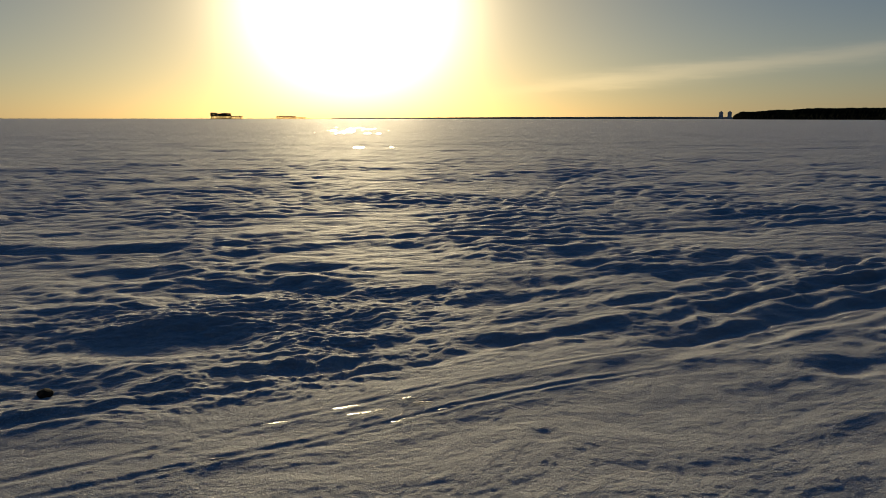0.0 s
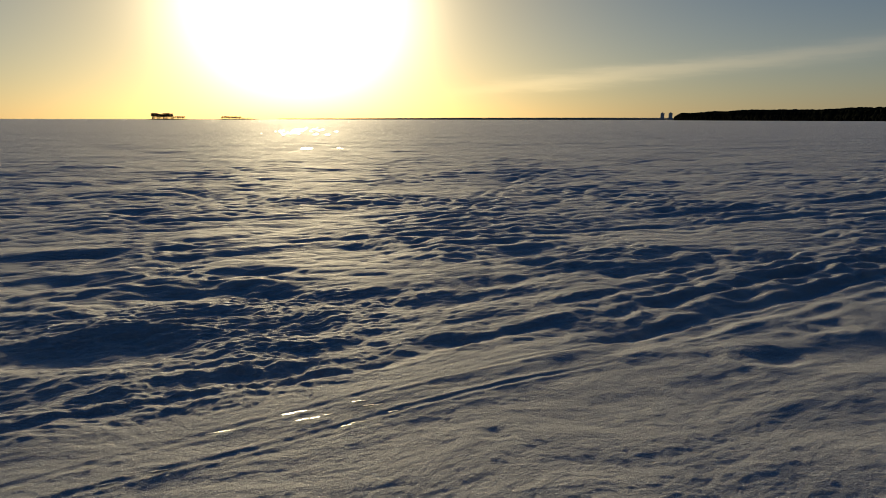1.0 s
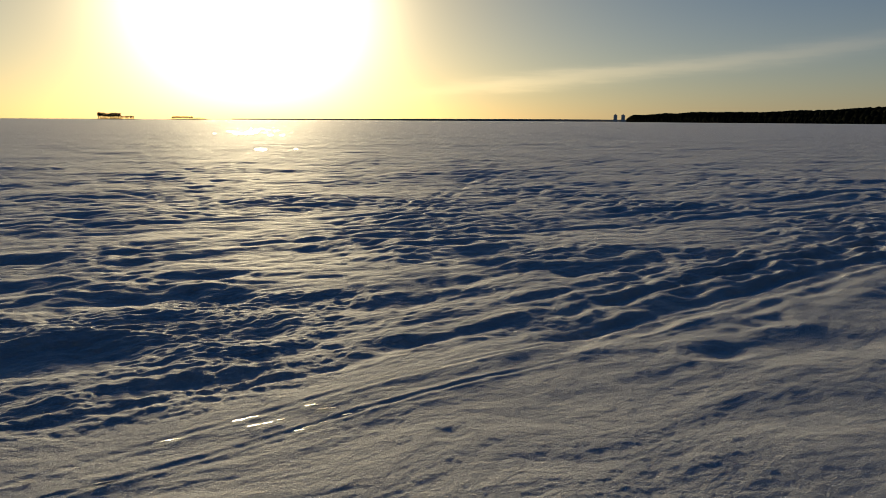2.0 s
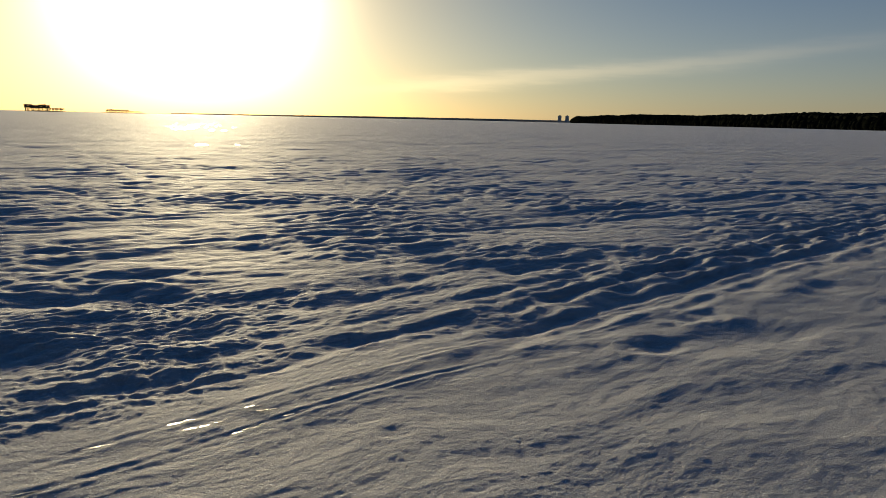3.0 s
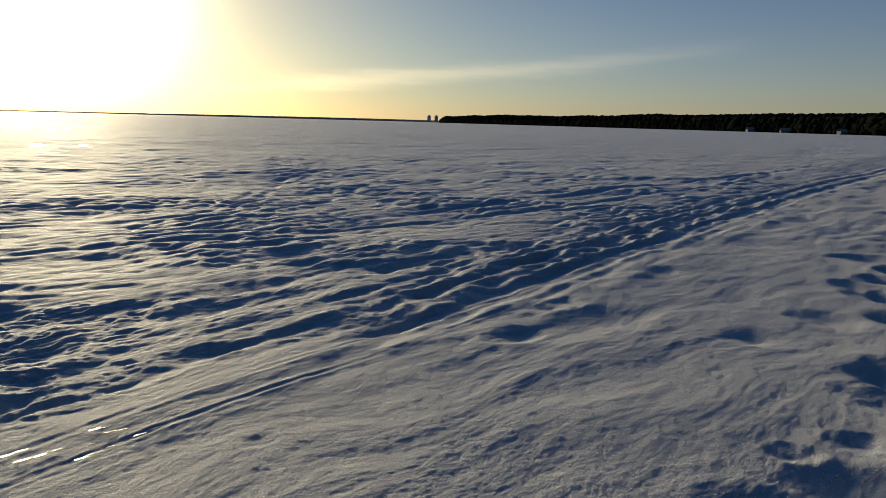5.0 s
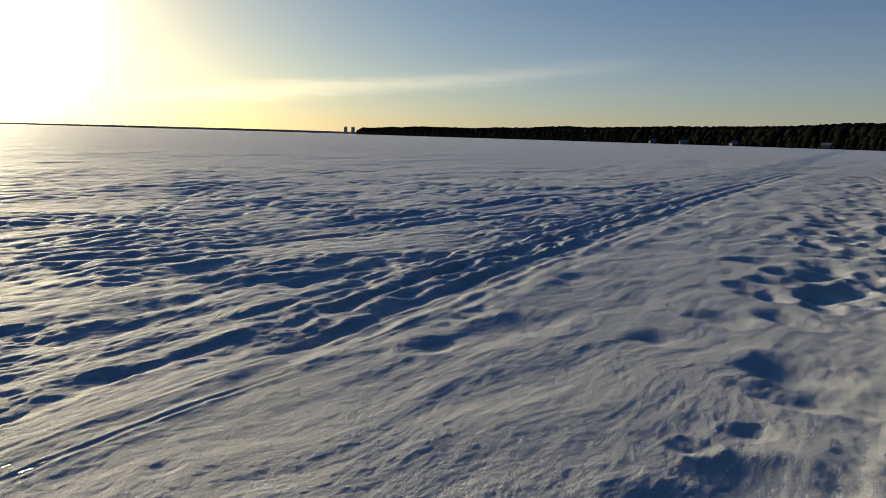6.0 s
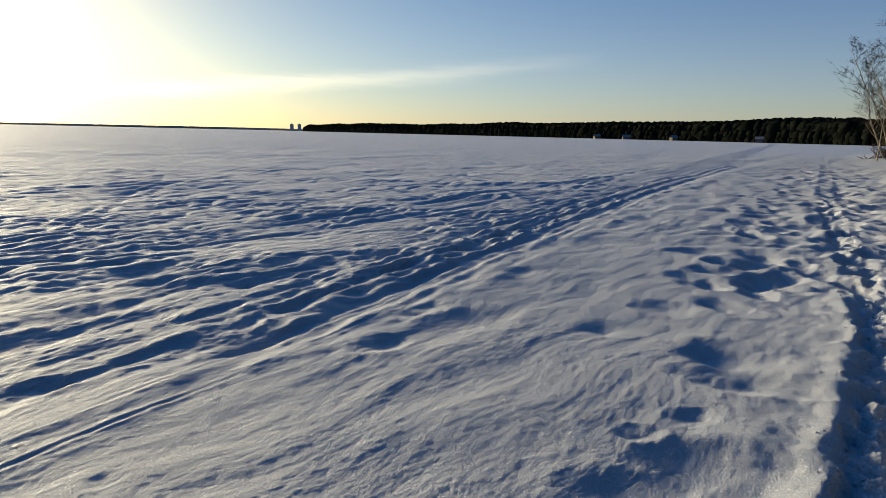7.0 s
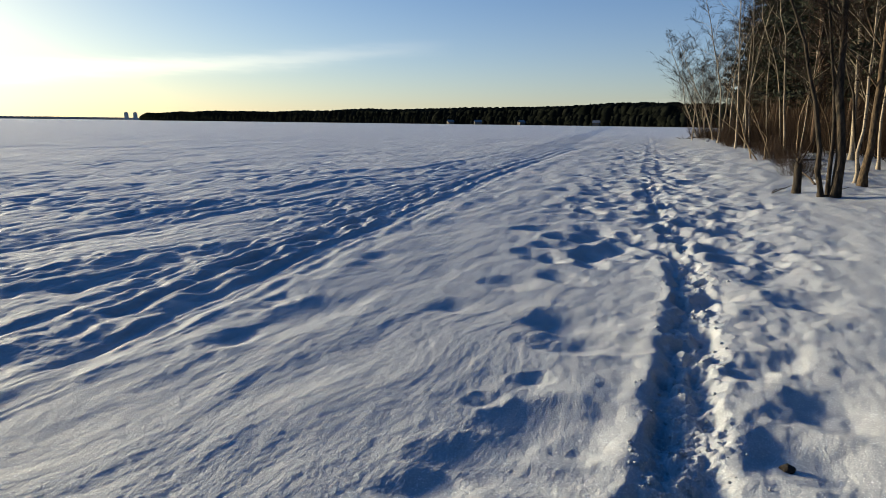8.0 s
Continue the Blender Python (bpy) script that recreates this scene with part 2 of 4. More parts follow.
def dents(x, y, h, pits, soft=0.45):
    """Press old, melted-out prints and hollows into the snow: place, half length, half width, bearing, depth."""
    turn, rings = grid_steps()
    for k, (px, py, long, wide, bearing, deep) in enumerate(pits):
        reach = 2.6 * max(long, wide)
        away, way = math.hypot(px - HUB[0], py - HUB[1]), math.degrees(math.atan2(px - HUB[0], py - HUB[1]))
        swing = math.degrees(math.asin(min(reach / away, 1.0)))
        r0, r1 = np.searchsorted(rings, (away - reach, away + reach))
        c0, c1 = np.searchsorted(turn, (way - swing, way + swing))
        box_ = (slice(r0, r1), slice(c0, c1))
        X, Y = x[box_] - px, y[box_] - py
        if not X.size:
            continue
        sway = 0.36 * wide
        X, Y = X + sway * waves(X / wide * 0.9, Y / wide * 0.9 + 5 * k, k), Y + sway * waves(X / wide * 0.9 + 9, Y / wide * 0.9 + 5 * k, k + 1)
        X, Y = X + 0.010 * waves(X / 0.09, Y / 0.09, k + 2), Y + 0.010 * waves(X / 0.09 + 4, Y / 0.09, k + 3)
        sb, cb = math.sin(radians(bearing)), math.cos(radians(bearing))
        u, v = (X * sb + Y * cb) / long, (X * cb - Y * sb) / wide
        q = np.sqrt(u * u + v * v)
        h[box_] += -deep * (1 - ease(q, soft, 1.75 - soft)) * (1 + 0.5 * waves(X / wide, Y / wide, k + 4)) + 0.08 * deep * np.exp(-((q - 1.5) / 0.35) ** 2)
    return h


def snow_height(x, y, span):
    """Height of the snow; span is the spacing of the mesh there, below which no relief is made."""
    def band(length):
        return ease(length / np.maximum(span, 1e-6), 1.3, 2.8)

    closest = span.min(axis=1)

    def octave(total, length, make):
        """Add relief of this length on the rings of the sheet that are fine enough to hold it."""
        n = int(np.searchsorted(np.maximum.accumulate(closest[30:]), length / 1.3)) + 30
        total[:n] += make(slice(0, n)) * ease(length / np.maximum(span[:n], 1e-6), 1.3, 2.8)

    far = np.hypot(x, y)
    edge, along = beside(x, y, EDGE)          # minus: out on the lake
    path, on = beside(x, y, PATH)
    shore, _ = beside(x, y, SHORE)
    lake = ease(-edge, 0.2, 0.9)
    calm = 1 - 0.5 * ease(far, 45, 160)
    warp_x, warp_y = x + 0.22 * waves(x * 0.9, y * 0.9, 5), y + 0.22 * waves(x * 0.9, y * 0.9, 6)
    h = 0.22 * ease(shore, -4.6, 0.5) + 0.9 * ease(shore, 4.0, 40.0)
    h -= 0.02 * np.clip(edge, 0, 3.5) * (1 - ease(far, 8, 20))
    # broad swells
    h += band(6) * (0.06 * waves(x / 7, y / 5, 1) + 0.04 * waves(x / 2.9, y / 2.3, 2)) * (0.4 + 0.6 * lake)
    # half-melted, wind-cut and trampled snow out on the lake, in ridges that follow the shore
    lie = radians(14)
    u, v = warp_x * math.cos(lie) + warp_y * math.sin(lie), warp_y * math.cos(lie) - warp_x * math.sin(lie)
    out = ease(far, 6, 16)
    lumps = 0.08 * out * waves(u / 16, v / 8, 2) + 0.05 * out * waves(u / 9, v / 3.4, 6)
    for k, (size, drawn, steep, steep_far, crest) in enumerate(LAKE_RELIEF):
        def make(part_, size=size, drawn=drawn, steep=steep, more=steep_far - steep, crest=crest, k=k):
            n = waves(u[part_] / (size * drawn), v[part_] / size, k + 1)
            return (steep + more * out[part_]) * size * ((1 - crest) * n + crest * 1.3 * (0.3 - np.abs(n)))
        octave(lumps, size * 0.8, make)
    patchy = 0.50 + 0.95 * ease(waves(x / 3.1, y / 2.0, 7), -0.3, 0.3) - 0.25 * ease(x, 3, 12)
    h += calm * lake * lumps * patchy
    # smooth wind-packed snow with faint ribs near the shore
    rougher = (1 - lake) * (1 + 1.0 * ease(far, 7, 14))
    for k, (size, drawn, steep) in enumerate(SHORE_RELIEF):
        octave(h, size * 0.8, lambda p_, size=size, drawn=drawn, steep=steep, k=k: rougher[p_] * steep * size * waves(u[p_] / (size * drawn), v[p_] / size, k + 2))
    # sledge and ski ruts
    for line, wide, deep, ridge, seed in RUTS:
        h += rut(x, y, line, wide, deep, ridge, seed) * band(wide * 2.5) * (1 - ease(far, 60, 140))
    # the snowmobile band that runs away along the edge
    inside = np.exp(-((edge + 0.7) / 0.75) ** 2) * ease(along, 9.0, 14.0) * (1 - ease(far, 45, 100))
    h += inside * (-0.03 + 0.02 * np.cos(edge * 13 + 1.5 * waves(along * 0.7, edge, 4)) * band(0.4) + 0.012 * np.cos(edge * 29 + 2.0 * waves(along * 0.9, edge, 2)) * band(0.2) + 0.05 * waves(along / 0.9, edge / 0.20, 2) * band(0.16) + 0.05 * waves(along / 0.5, edge / 0.32, 4) * band(0.25) + 0.03 * waves(along / 0.22, edge / 0.14, 5) * band(0.12))
    h += 0.018 * np.exp(-((edge - 0.25) / 0.3) ** 2) * ease(along, 11.0, 15.0) * (1 + 1.4 * waves(along * 1.7, edge * 2, 6)) * (1 - ease(far, 30, 60))
    # the footpath: a trench with a crumbled floor and pushed-up lips
    wob = path + 0.05 * waves(on * 0.9, path * 0 + 2, 1) + 0.07 * waves(on * 3.1, path * 0 + 5, 2) + 0.025 * waves(on * 9, path * 9, 3)
    half = 0.155 + 0.04 * waves(on * 1.1, path * 0 + 8, 6)
    depth = 0.065 * (1 - 0.95 * ease(far, 5, 11)) * (1 - ease(far, 80, 150))
    bank = np.where(wob > 0, 0.20, 0.08)      # the bank towards the sun is the gentler one
    trench = 1 - ease(np.abs(wob), half - 0.08, half + bank)
    floor = 0.09 * waves(on / 0.34, path / 0.2, 3) + 0.055 * waves(on / 0.11, path / 0.1, 4) * band(0.1) + 0.034 * waves(on / 0.05, path / 0.05, 5) * band(0.045) + 0.016 * waves(on / 0.025, path / 0.025, 6) * band(0.022)
    h += trench * (-depth + floor * band(0.15) * (1 - 0.55 * ease(far, 6, 14))) + 0.012 * np.exp(-((np.abs(wob) - half - 0.10) / 0.08) ** 2) * (1 + 1.5 * waves(on * 2.5, path * 4, 7)) * (1 - ease(far, 60, 120))
    # trodden snow to either side of it
    trodden = np.exp(-((path - 0.3 - 0.02 * far) / (0.9 + 0.035 * far)) ** 2) * (1 - ease(far, 60, 130)) * ease(x, 0.5, 3.0)
    worse = 1 + 0.9 * ease(far, 5, 12)
    h += trodden * worse * (0.032 * waves(x / 0.5, y / 0.42, 6) * band(0.4) + 0.022 * waves(x / 0.24, y / 0.2, 7) * band(0.2) + 0.010 * waves(x / 0.11, y / 0.1, 4) * band(0.1) + 0.04 * waves(x / 1.1, y / 0.9, 3) * ease(far, 6, 14))
    return h


# relief of the lake snow: size in metres, how far it is drawn out, steepness near and far off, share of sharp crests
LAKE_RELIEF = [(1.7, 2.8, 0.038, 0.03, 0.3), (0.95, 2.6, 0.058, 0.04, 0.5), (0.52, 2.3, 0.105, 0.07, 0.5), (0.29, 2.0, 0.145, 0.28, 0.4), (0.16, 2.0, 0.165, 0.46, 0.3), (0.09, 2.0, 0.185, 0.46, 0.2), (0.05, 1.6, 0.27, 0.36, 0.0), (0.027, 1.5, 0.30, 0.32, 0.0), (0.016, 1.2, 0.30, 0.28, 0.0)]
# and of the wind-packed snow of the shore
SHORE_RELIEF = [(0.70, 2.6, 0.034), (0.30, 2.8, 0.036), (0.15, 3.0, 0.040), (0.08, 2.6, 0.048), (0.04, 2.0, 0.070), (0.022, 1.5, 0.10), (0.014, 1.2, 0.13)]
RUTS = [
    ([(-6.0, 1.2), (-1.96, 2.48), (-1.2, 2.9), (-0.61, 3.21), (0.27, 3.66), (1.5, 4.15), (4.0, 5.2)], 0.022, 0.006, 0.004, 1),
    ([(-6.0, 0.7), (-1.77, 2.36), (-1.14, 2.66), (-0.54, 2.93), (0.05, 3.25), (0.61, 3.51), (1.55, 3.83), (3.0, 4.5)], 0.018, 0.0035, 0.003, 2),
    ([(-6.0, 1.9), (-2.28, 3.02), (-1.7, 3.30), (-1.07, 3.54), (-0.09, 3.93), (0.7, 4.42), (1.42, 4.74), (3.2, 5.5)], 0.05, 0.024, 0.010, 3),
    ([(-14.0, 4.0), (-5.81, 7.96), (-5.05, 8.57), (-4.64, 9.37), (-3.03, 9.9), (2.0, 12.5), (3.37, 17.1), (7.06, 21.2), (20.0, 33.0)], 0.11, 0.035, 0.008, 4),
    ([(-14.0, 5.5), (-5.33, 7.27), (-3.44, 7.6), (-1.54, 9.03), (1.0, 9.3), (3.6, 9.83), (7.65, 10.98), (18.0, 15.0), (40.0, 24.0)], 0.12, 0.05, 0.015, 5),
    ([(-14.0, 4.7), (-5.0, 6.8), (-1.2, 8.2), (1.5, 8.6), (4.2, 9.1), (8.2, 10.2), (18.0, 14.0)], 0.10, 0.04, 0.012, 6),
    ([(-8.0, 9.0), (0.4, 10.6), (1.0, 11.0), (2.3, 14.5), (4.5, 18.0)], 0.09, 0.020, 0.004, 7),
]
# hollows out on the lake
LAKE_PITS = [
    (-2.80, 4.30, 0.62, 0.30, 80, 0.059), (-2.05, 4.40, 0.50, 0.26, 85, 0.054), (-2.45, 3.50, 0.45, 0.22, 75, 0.067), (-1.55, 5.75, 0.55, 0.24, 85, 0.054),
    (-0.90, 4.76, 0.42, 0.20, 95, 0.054), (-0.58, 4.30, 0.30, 0.15, 80, 0.045), (0.34, 5.40, 0.62, 0.20, 80, 0.054), (0.90, 5.98, 0.42, 0.18, 85, 0.041),
    (-3.25, 6.15, 0.60, 0.25, 90, 0.050), (-1.04, 3.80, 0.42, 0.12, 70, 0.041), (0.42, 4.35, 0.28, 0.10, 75, 0.041), (1.92, 4.42, 0.35, 0.13, 65, 0.036),
]
SHORE_PITS = [
    (3.32, 3.93, 0.66, 0.24, 86, 0.028), (3.38, 4.40, 0.26, 0.12, 82, 0.035), (2.62, 3.84, 0.22, 0.12, 75, 0.035), (2.20, 3.82, 0.18, 0.11, 75, 0.012), (2.25, 3.62, 0.16, 0.10, 75, 0.009),
    (2.45, 6.28, 0.40, 0.20, 80, 0.045), (4.18, 6.75, 0.55, 0.25, 80, 0.045), (2.65, 2.95, 0.62, 0.18, 86, 0.016), (0.545, 2.95, 0.085, 0.055, 80, 0.009), (2.90, 7.28, 0.25, 0.12, 80, 0.03), (5.35, 5.09, 0.22, 0.13, 80, 0.018),
]
PRINTS = [
    (3.12, 1.32, 0.19, 0.28, 50, 0.088), (2.60, 1.27, 0.14, 0.28, 60, 0.070), (2.15, 1.48, 0.09, 0.12, 60, 0.045), (4.76, 2.16, 0.20, 0.24, 50, 0.080), (4.42, 1.83, 0.13, 0.30, 55, 0.074),
    (7.80, 3.40, 0.27, 0.26, 50, 0.085), (4.54, 3.17, 0.11, 0.19, 20, 0.036), (5.57, 3.29, 0.14, 0.19, 20, 0.042), (8.75, 4.81, 0.16, 0.28, 20, 0.060),
    (6.15, 3.00, 0.20, 0.15, 20, 0.054), (3.55, 1.78, 0.06, 0.10, 20, 0.030), (3.10, 1.85, 0.05, 0.09, 20, 0.030), (14.0, 7.44, 0.20, 0.30, 20, 0.060), (9.30, 4.20, 0.22, 0.25, 20, 0.05), (10.4, 4.70, 0.25, 0.26, 20, 0.05), (10.6, 5.55, 0.14, 0.26, 20, 0.05), (12.6, 6.05, 0.2, 0.3, 20, 0.05),
]
MORE_PRINTS = [
    (4.80, 0.62, 0.11, 0.14, 40, 0.055), (4.55, 0.70, 0.10, 0.10, 40, 0.050), (4.08, 0.17, 0.18, 0.15, 60, 0.061), (6.58, 0.66, 0.17, 0.28, 40, 0.050),
    (7.25, 1.13, 0.22, 0.22, 40, 0.055), (3.50, 0.27, 0.16, 0.17, 50, 0.055), (3.45, -0.12, 0.20, 0.17, 50, 0.066), (9.16, 1.41, 0.30, 0.25, 50, 0.061),
    (9.23, 2.20, 0.20, 0.22, 50, 0.066), (10.5, 2.14, 0.26, 0.30, 40, 0.061), (11.9, 2.80, 0.30, 0.30, 50, 0.061), (6.30, 1.45, 0.10, 0.12, 60, 0.055),
]


def worn(prints):
    """Prints melted wider and shallower."""
    return [(x, y, 1.4 * long, 1.35 * wide, bearing, 0.88 * deep) for x, y, long, wide, bearing, deep in prints]


def scattered_prints():
    """Older prints to either side of the path, farther along."""
    dice, found = random.Random(11), []
    for k in range(420):
        run = 5.0 + 55.0 * dice.random() ** 1.5
        side = dice.gauss(-1.15, 0.35) if k % 4 == 0 else dice.gauss(0.35, 0.75)
        x, y = 2.75 + run * 0.925, 0.57 + run * 0.385 - 0.4 * math.exp(-run / 6)
        found.append((x + side * 0.38, y - side * 0.92, 0.17 + 0.08 * dice.random(), 0.14 + 0.1 * dice.random(), dice.uniform(40, 90), dice.uniform(0.035, 0.065)))
    return found


def path_prints():
    """Steps trodden one after another into the floor of the footpath."""
    dice, found, run = random.Random(17), [], 0.0
    for (ax, ay), (bx, by) in zip(PATH[3:], PATH[4:13]):
        size = math.hypot(bx - ax, by - ay)
        while run < size:
            k, side = run / size, dice.choice((-0.09, 0.10)) + dice.gauss(0, 0.04)
            dx, dy = (bx - ax) / size, (by - ay) / size
            found.append((ax + k * (bx - ax) + side * dy, ay + k * (by - ay) - side * dx, 0.13, 0.07, math.degrees(math.atan2(dx, dy)) + dice.gauss(0, 12), dice.uniform(0.03, 0.07)))
            run += dice.uniform(0.2, 0.45)
        run -= size
    return found


def grid_steps():
    turn = np.concatenate([np.arange(-40.0, 90.0, 0.13), np.arange(90.0, 319.9, 1.3)])
    reach = [np.linspace(0.02, 2.15, 28, endpoint=False)]
    for start, end, grow in ((2.15, 6.0, 0.0024), (6.0, 14.0, 0.0036), (14.0, 45.0, 0.0043), (45.0, 95.0, 0.008), (95.0, 4900.0, 0.055)):
        steps = round(math.log(end / start) / grow)
        reach.append(start * (end / start) ** (np.arange(steps) / steps))
    return turn, np.concatenate(reach)


HUB = (0.1, -0.1)


def ground_sheet():
    turn, reach = grid_steps()
    T, R = np.meshgrid(np.radians(turn), reach)
    x, y = HUB[0] + R * np.sin(T), HUB[1] + R * np.cos(T)
    span = np.maximum(np.gradient(reach)[:, None], R * np.radians(0.13) * 0.6) + np.where((turn > 89) | (turn < -39.9), R * 0.015, 0) + np.where(R < 2.1, 0.05, 0)
    h = snow_height(x, y, span)
    for pits, soft in ((LAKE_PITS, 0.05), (SHORE_PITS, 0.05), (worn(PRINTS), 0.0), (worn(MORE_PRINTS), 0.0), (scattered_prints(), 0.0), (path_prints(), 0.45)):
        h = dents(x, y, h, pits, soft)
    for px, py, long, wide, bearing, level in ICE_PLACES + CALM_PLACES:
        sb, cb = math.sin(radians(bearing)), math.cos(radians(bearing))
        u, v = ((x - px) * sb + (y - py) * cb) / long, ((x - px) * cb - (y - py) * sb) / wide
        q = np.sqrt(u * u + v * v) + 0.35 * waves(x / wide * 1.1, y / wide * 1.1, 3)
        low = level - 0.002 + 0.032 * waves(x / 0.30, y / 0.13, 5) * (wide < 1)
        h = h + (low - h) * (1 - ease(q, 0.7, 1.15))
    return turn, reach, x, y, h


# flat ice: place, half length, half width, bearing of its length, level
ICE_PLACES = [(-4.75, 35.1, 1.0, 0.26, -8, 0.02), (-2.9, 35.6, 0.6, 0.12, -8, 0.02), (-5.0, 36.6, 0.4, 0.12, -8, 0.02)]
# slivers of ice on the sunward slopes of the ruts: place, half length, half width
ICE_SLIVERS = [(-0.58, 3.20, 0.030, 0.006), (-0.51, 3.22, 0.024, 0.007), (-0.49, 3.12, 0.028, 0.006), (-0.42, 3.14, 0.022, 0.006), (-0.21, 3.31, 0.022, 0.007), (-0.16, 3.32, 0.014, 0.005), (-0.14, 3.27, 0.028, 0.008), (-0.08, 3.28, 0.018, 0.005),
               (0.0, 3.20, 0.026, 0.006), (-0.25, 3.05, 0.022, 0.005), (-0.20, 3.08, 0.030, 0.005), (-0.13, 3.12, 0.016, 0.004), (-0.36, 3.17, 0.020, 0.005), (0.26, 3.51, 0.022, 0.006), (0.33, 3.55, 0.016, 0.005), (0.08, 3.24, 0.030, 0.004),
               (-1.09, 2.68, 0.050, 0.006), (-1.43, 2.74, 0.030, 0.006), (-1.27, 2.59, 0.040, 0.005), (-0.89, 3.03, 0.060, 0.004), (-1.66, 2.59, 0.050, 0.005)]
CALM_PLACES = [(-12.0, 86.0, 40.0, 6.0, -8, 0.0)]


def mesh_from(name, verts, faces, mat, smooth=True):
    mesh = bpy.data.meshes.new(name)
    verts, faces = np.asarray(verts, dtype=np.float32).reshape(-1, 3), np.asarray(faces, dtype=np.int32)
    sides = faces.shape[1]
    mesh.vertices.add(len(verts))
    mesh.vertices.foreach_set("co", verts.ravel())
    mesh.loops.add(faces.size)
    mesh.loops.foreach_set("vertex_index", faces.ravel())
    mesh.polygons.add(len(faces))
    mesh.polygons.foreach_set("loop_start", np.arange(len(faces), dtype=np.int32) * sides)
    mesh.polygons.foreach_set("use_smooth", np.full(len(faces), smooth))
    mesh.update(calc_edges=True)
    mesh.materials.append(mat)
    return mesh


TURN, REACH, GX, GY, GH = ground_sheet()


def build_ground():
    rows, cols = GX.shape
    i = np.arange(rows * cols).reshape(rows, cols)
    right = np.roll(i, -1, axis=1)
    faces = np.stack([i[:-1], right[:-1], right[1:], i[1:]], axis=-1).reshape(-1, 4)
    verts = np.stack([GX, GY, GH], axis=-1).reshape(-1, 3)
    ob = new("ground", mesh_from("ground", verts, faces, SNOW))
    return tagged(ob, "frozen lake and shore under crusted, trampled evening snow", "snow", kind="structure")


def ground_at(x, y):
    """Height of the snow sheet at a place."""
    turn, reach = math.degrees(math.atan2(x - HUB[0], y - HUB[1])), math.hypot(x - HUB[0], y - HUB[1])
    if turn < TURN[0]:
        turn += 360
    return float(GH[min(np.searchsorted(REACH, reach), len(REACH) - 1), min(np.searchsorted(TURN, turn), len(TURN) - 1)])


build_ground()


def part(name, mesh, parent, label=""):
    """One mesh object as a part of a thing."""
    ob = new(name, mesh)
    ob.parent = parent
    return tagged(ob, label)


def thing(name, place, label, category, group="", kind=""):
    """An empty at the base of a thing, which carries its parts."""
    ob = new(name)
    ob.empty_display_size = 0.1
    ob.matrix_world = place
    return tagged(ob, label, category, group, kind)


class Tubes:
    """Collects tapered tubes and small leaves of faces into one mesh."""

    def __init__(self):
        self.verts, self.faces = [], []

    def tube(self, points, radii, sides=5):
        start, last = len(self.verts), Vector((0.3, 0.9, 0.1))
        for k, p in enumerate(points):
            way = (points[min(k + 1, len(points) - 1)] - points[max(k - 1, 0)]).normalized()
            a = way.cross(last)
            a = a.normalized() if a.length > 1e-3 else way.orthogonal().normalized()
            b = way.cross(a)
            for j in range(sides):
                turn = 2 * math.pi * j / sides
                self.verts.append(p + radii[k] * (math.cos(turn) * a + math.sin(turn) * b))
            if k:
                for j in range(sides):
                    q = (j + 1) % sides
                    self.faces.append((start + (k - 1) * sides + j, start + (k - 1) * sides + q, start + k * sides + q, start + k * sides + j))

    def quad(self, a, b, c, d):
        n = len(self.verts)
        self.verts += [a, b, c, d]
        self.faces.append((n, n + 1, n + 2, n + 3))

    def mesh(self, name, mat, smooth=True):
        return mesh_from(name, [tuple(v) for v in self.verts], self.faces, mat, smooth)


def bent(dice, start, way, length, steps, wobble, lift=0.0):
    """A wandering line of points."""
    points, step = [start.copy()], length / steps
    way = way.normalized()
    for _ in range(steps):
        way = (way + Vector((dice.gauss(0, wobble), dice.gauss(0, wobble), dice.gauss(0, wobble) * 0.6 + lift))).normalized()
        points.append(points[-1] + way * step)
    return points


LEFT = (-0.64, 0.77)     # out towards the lake


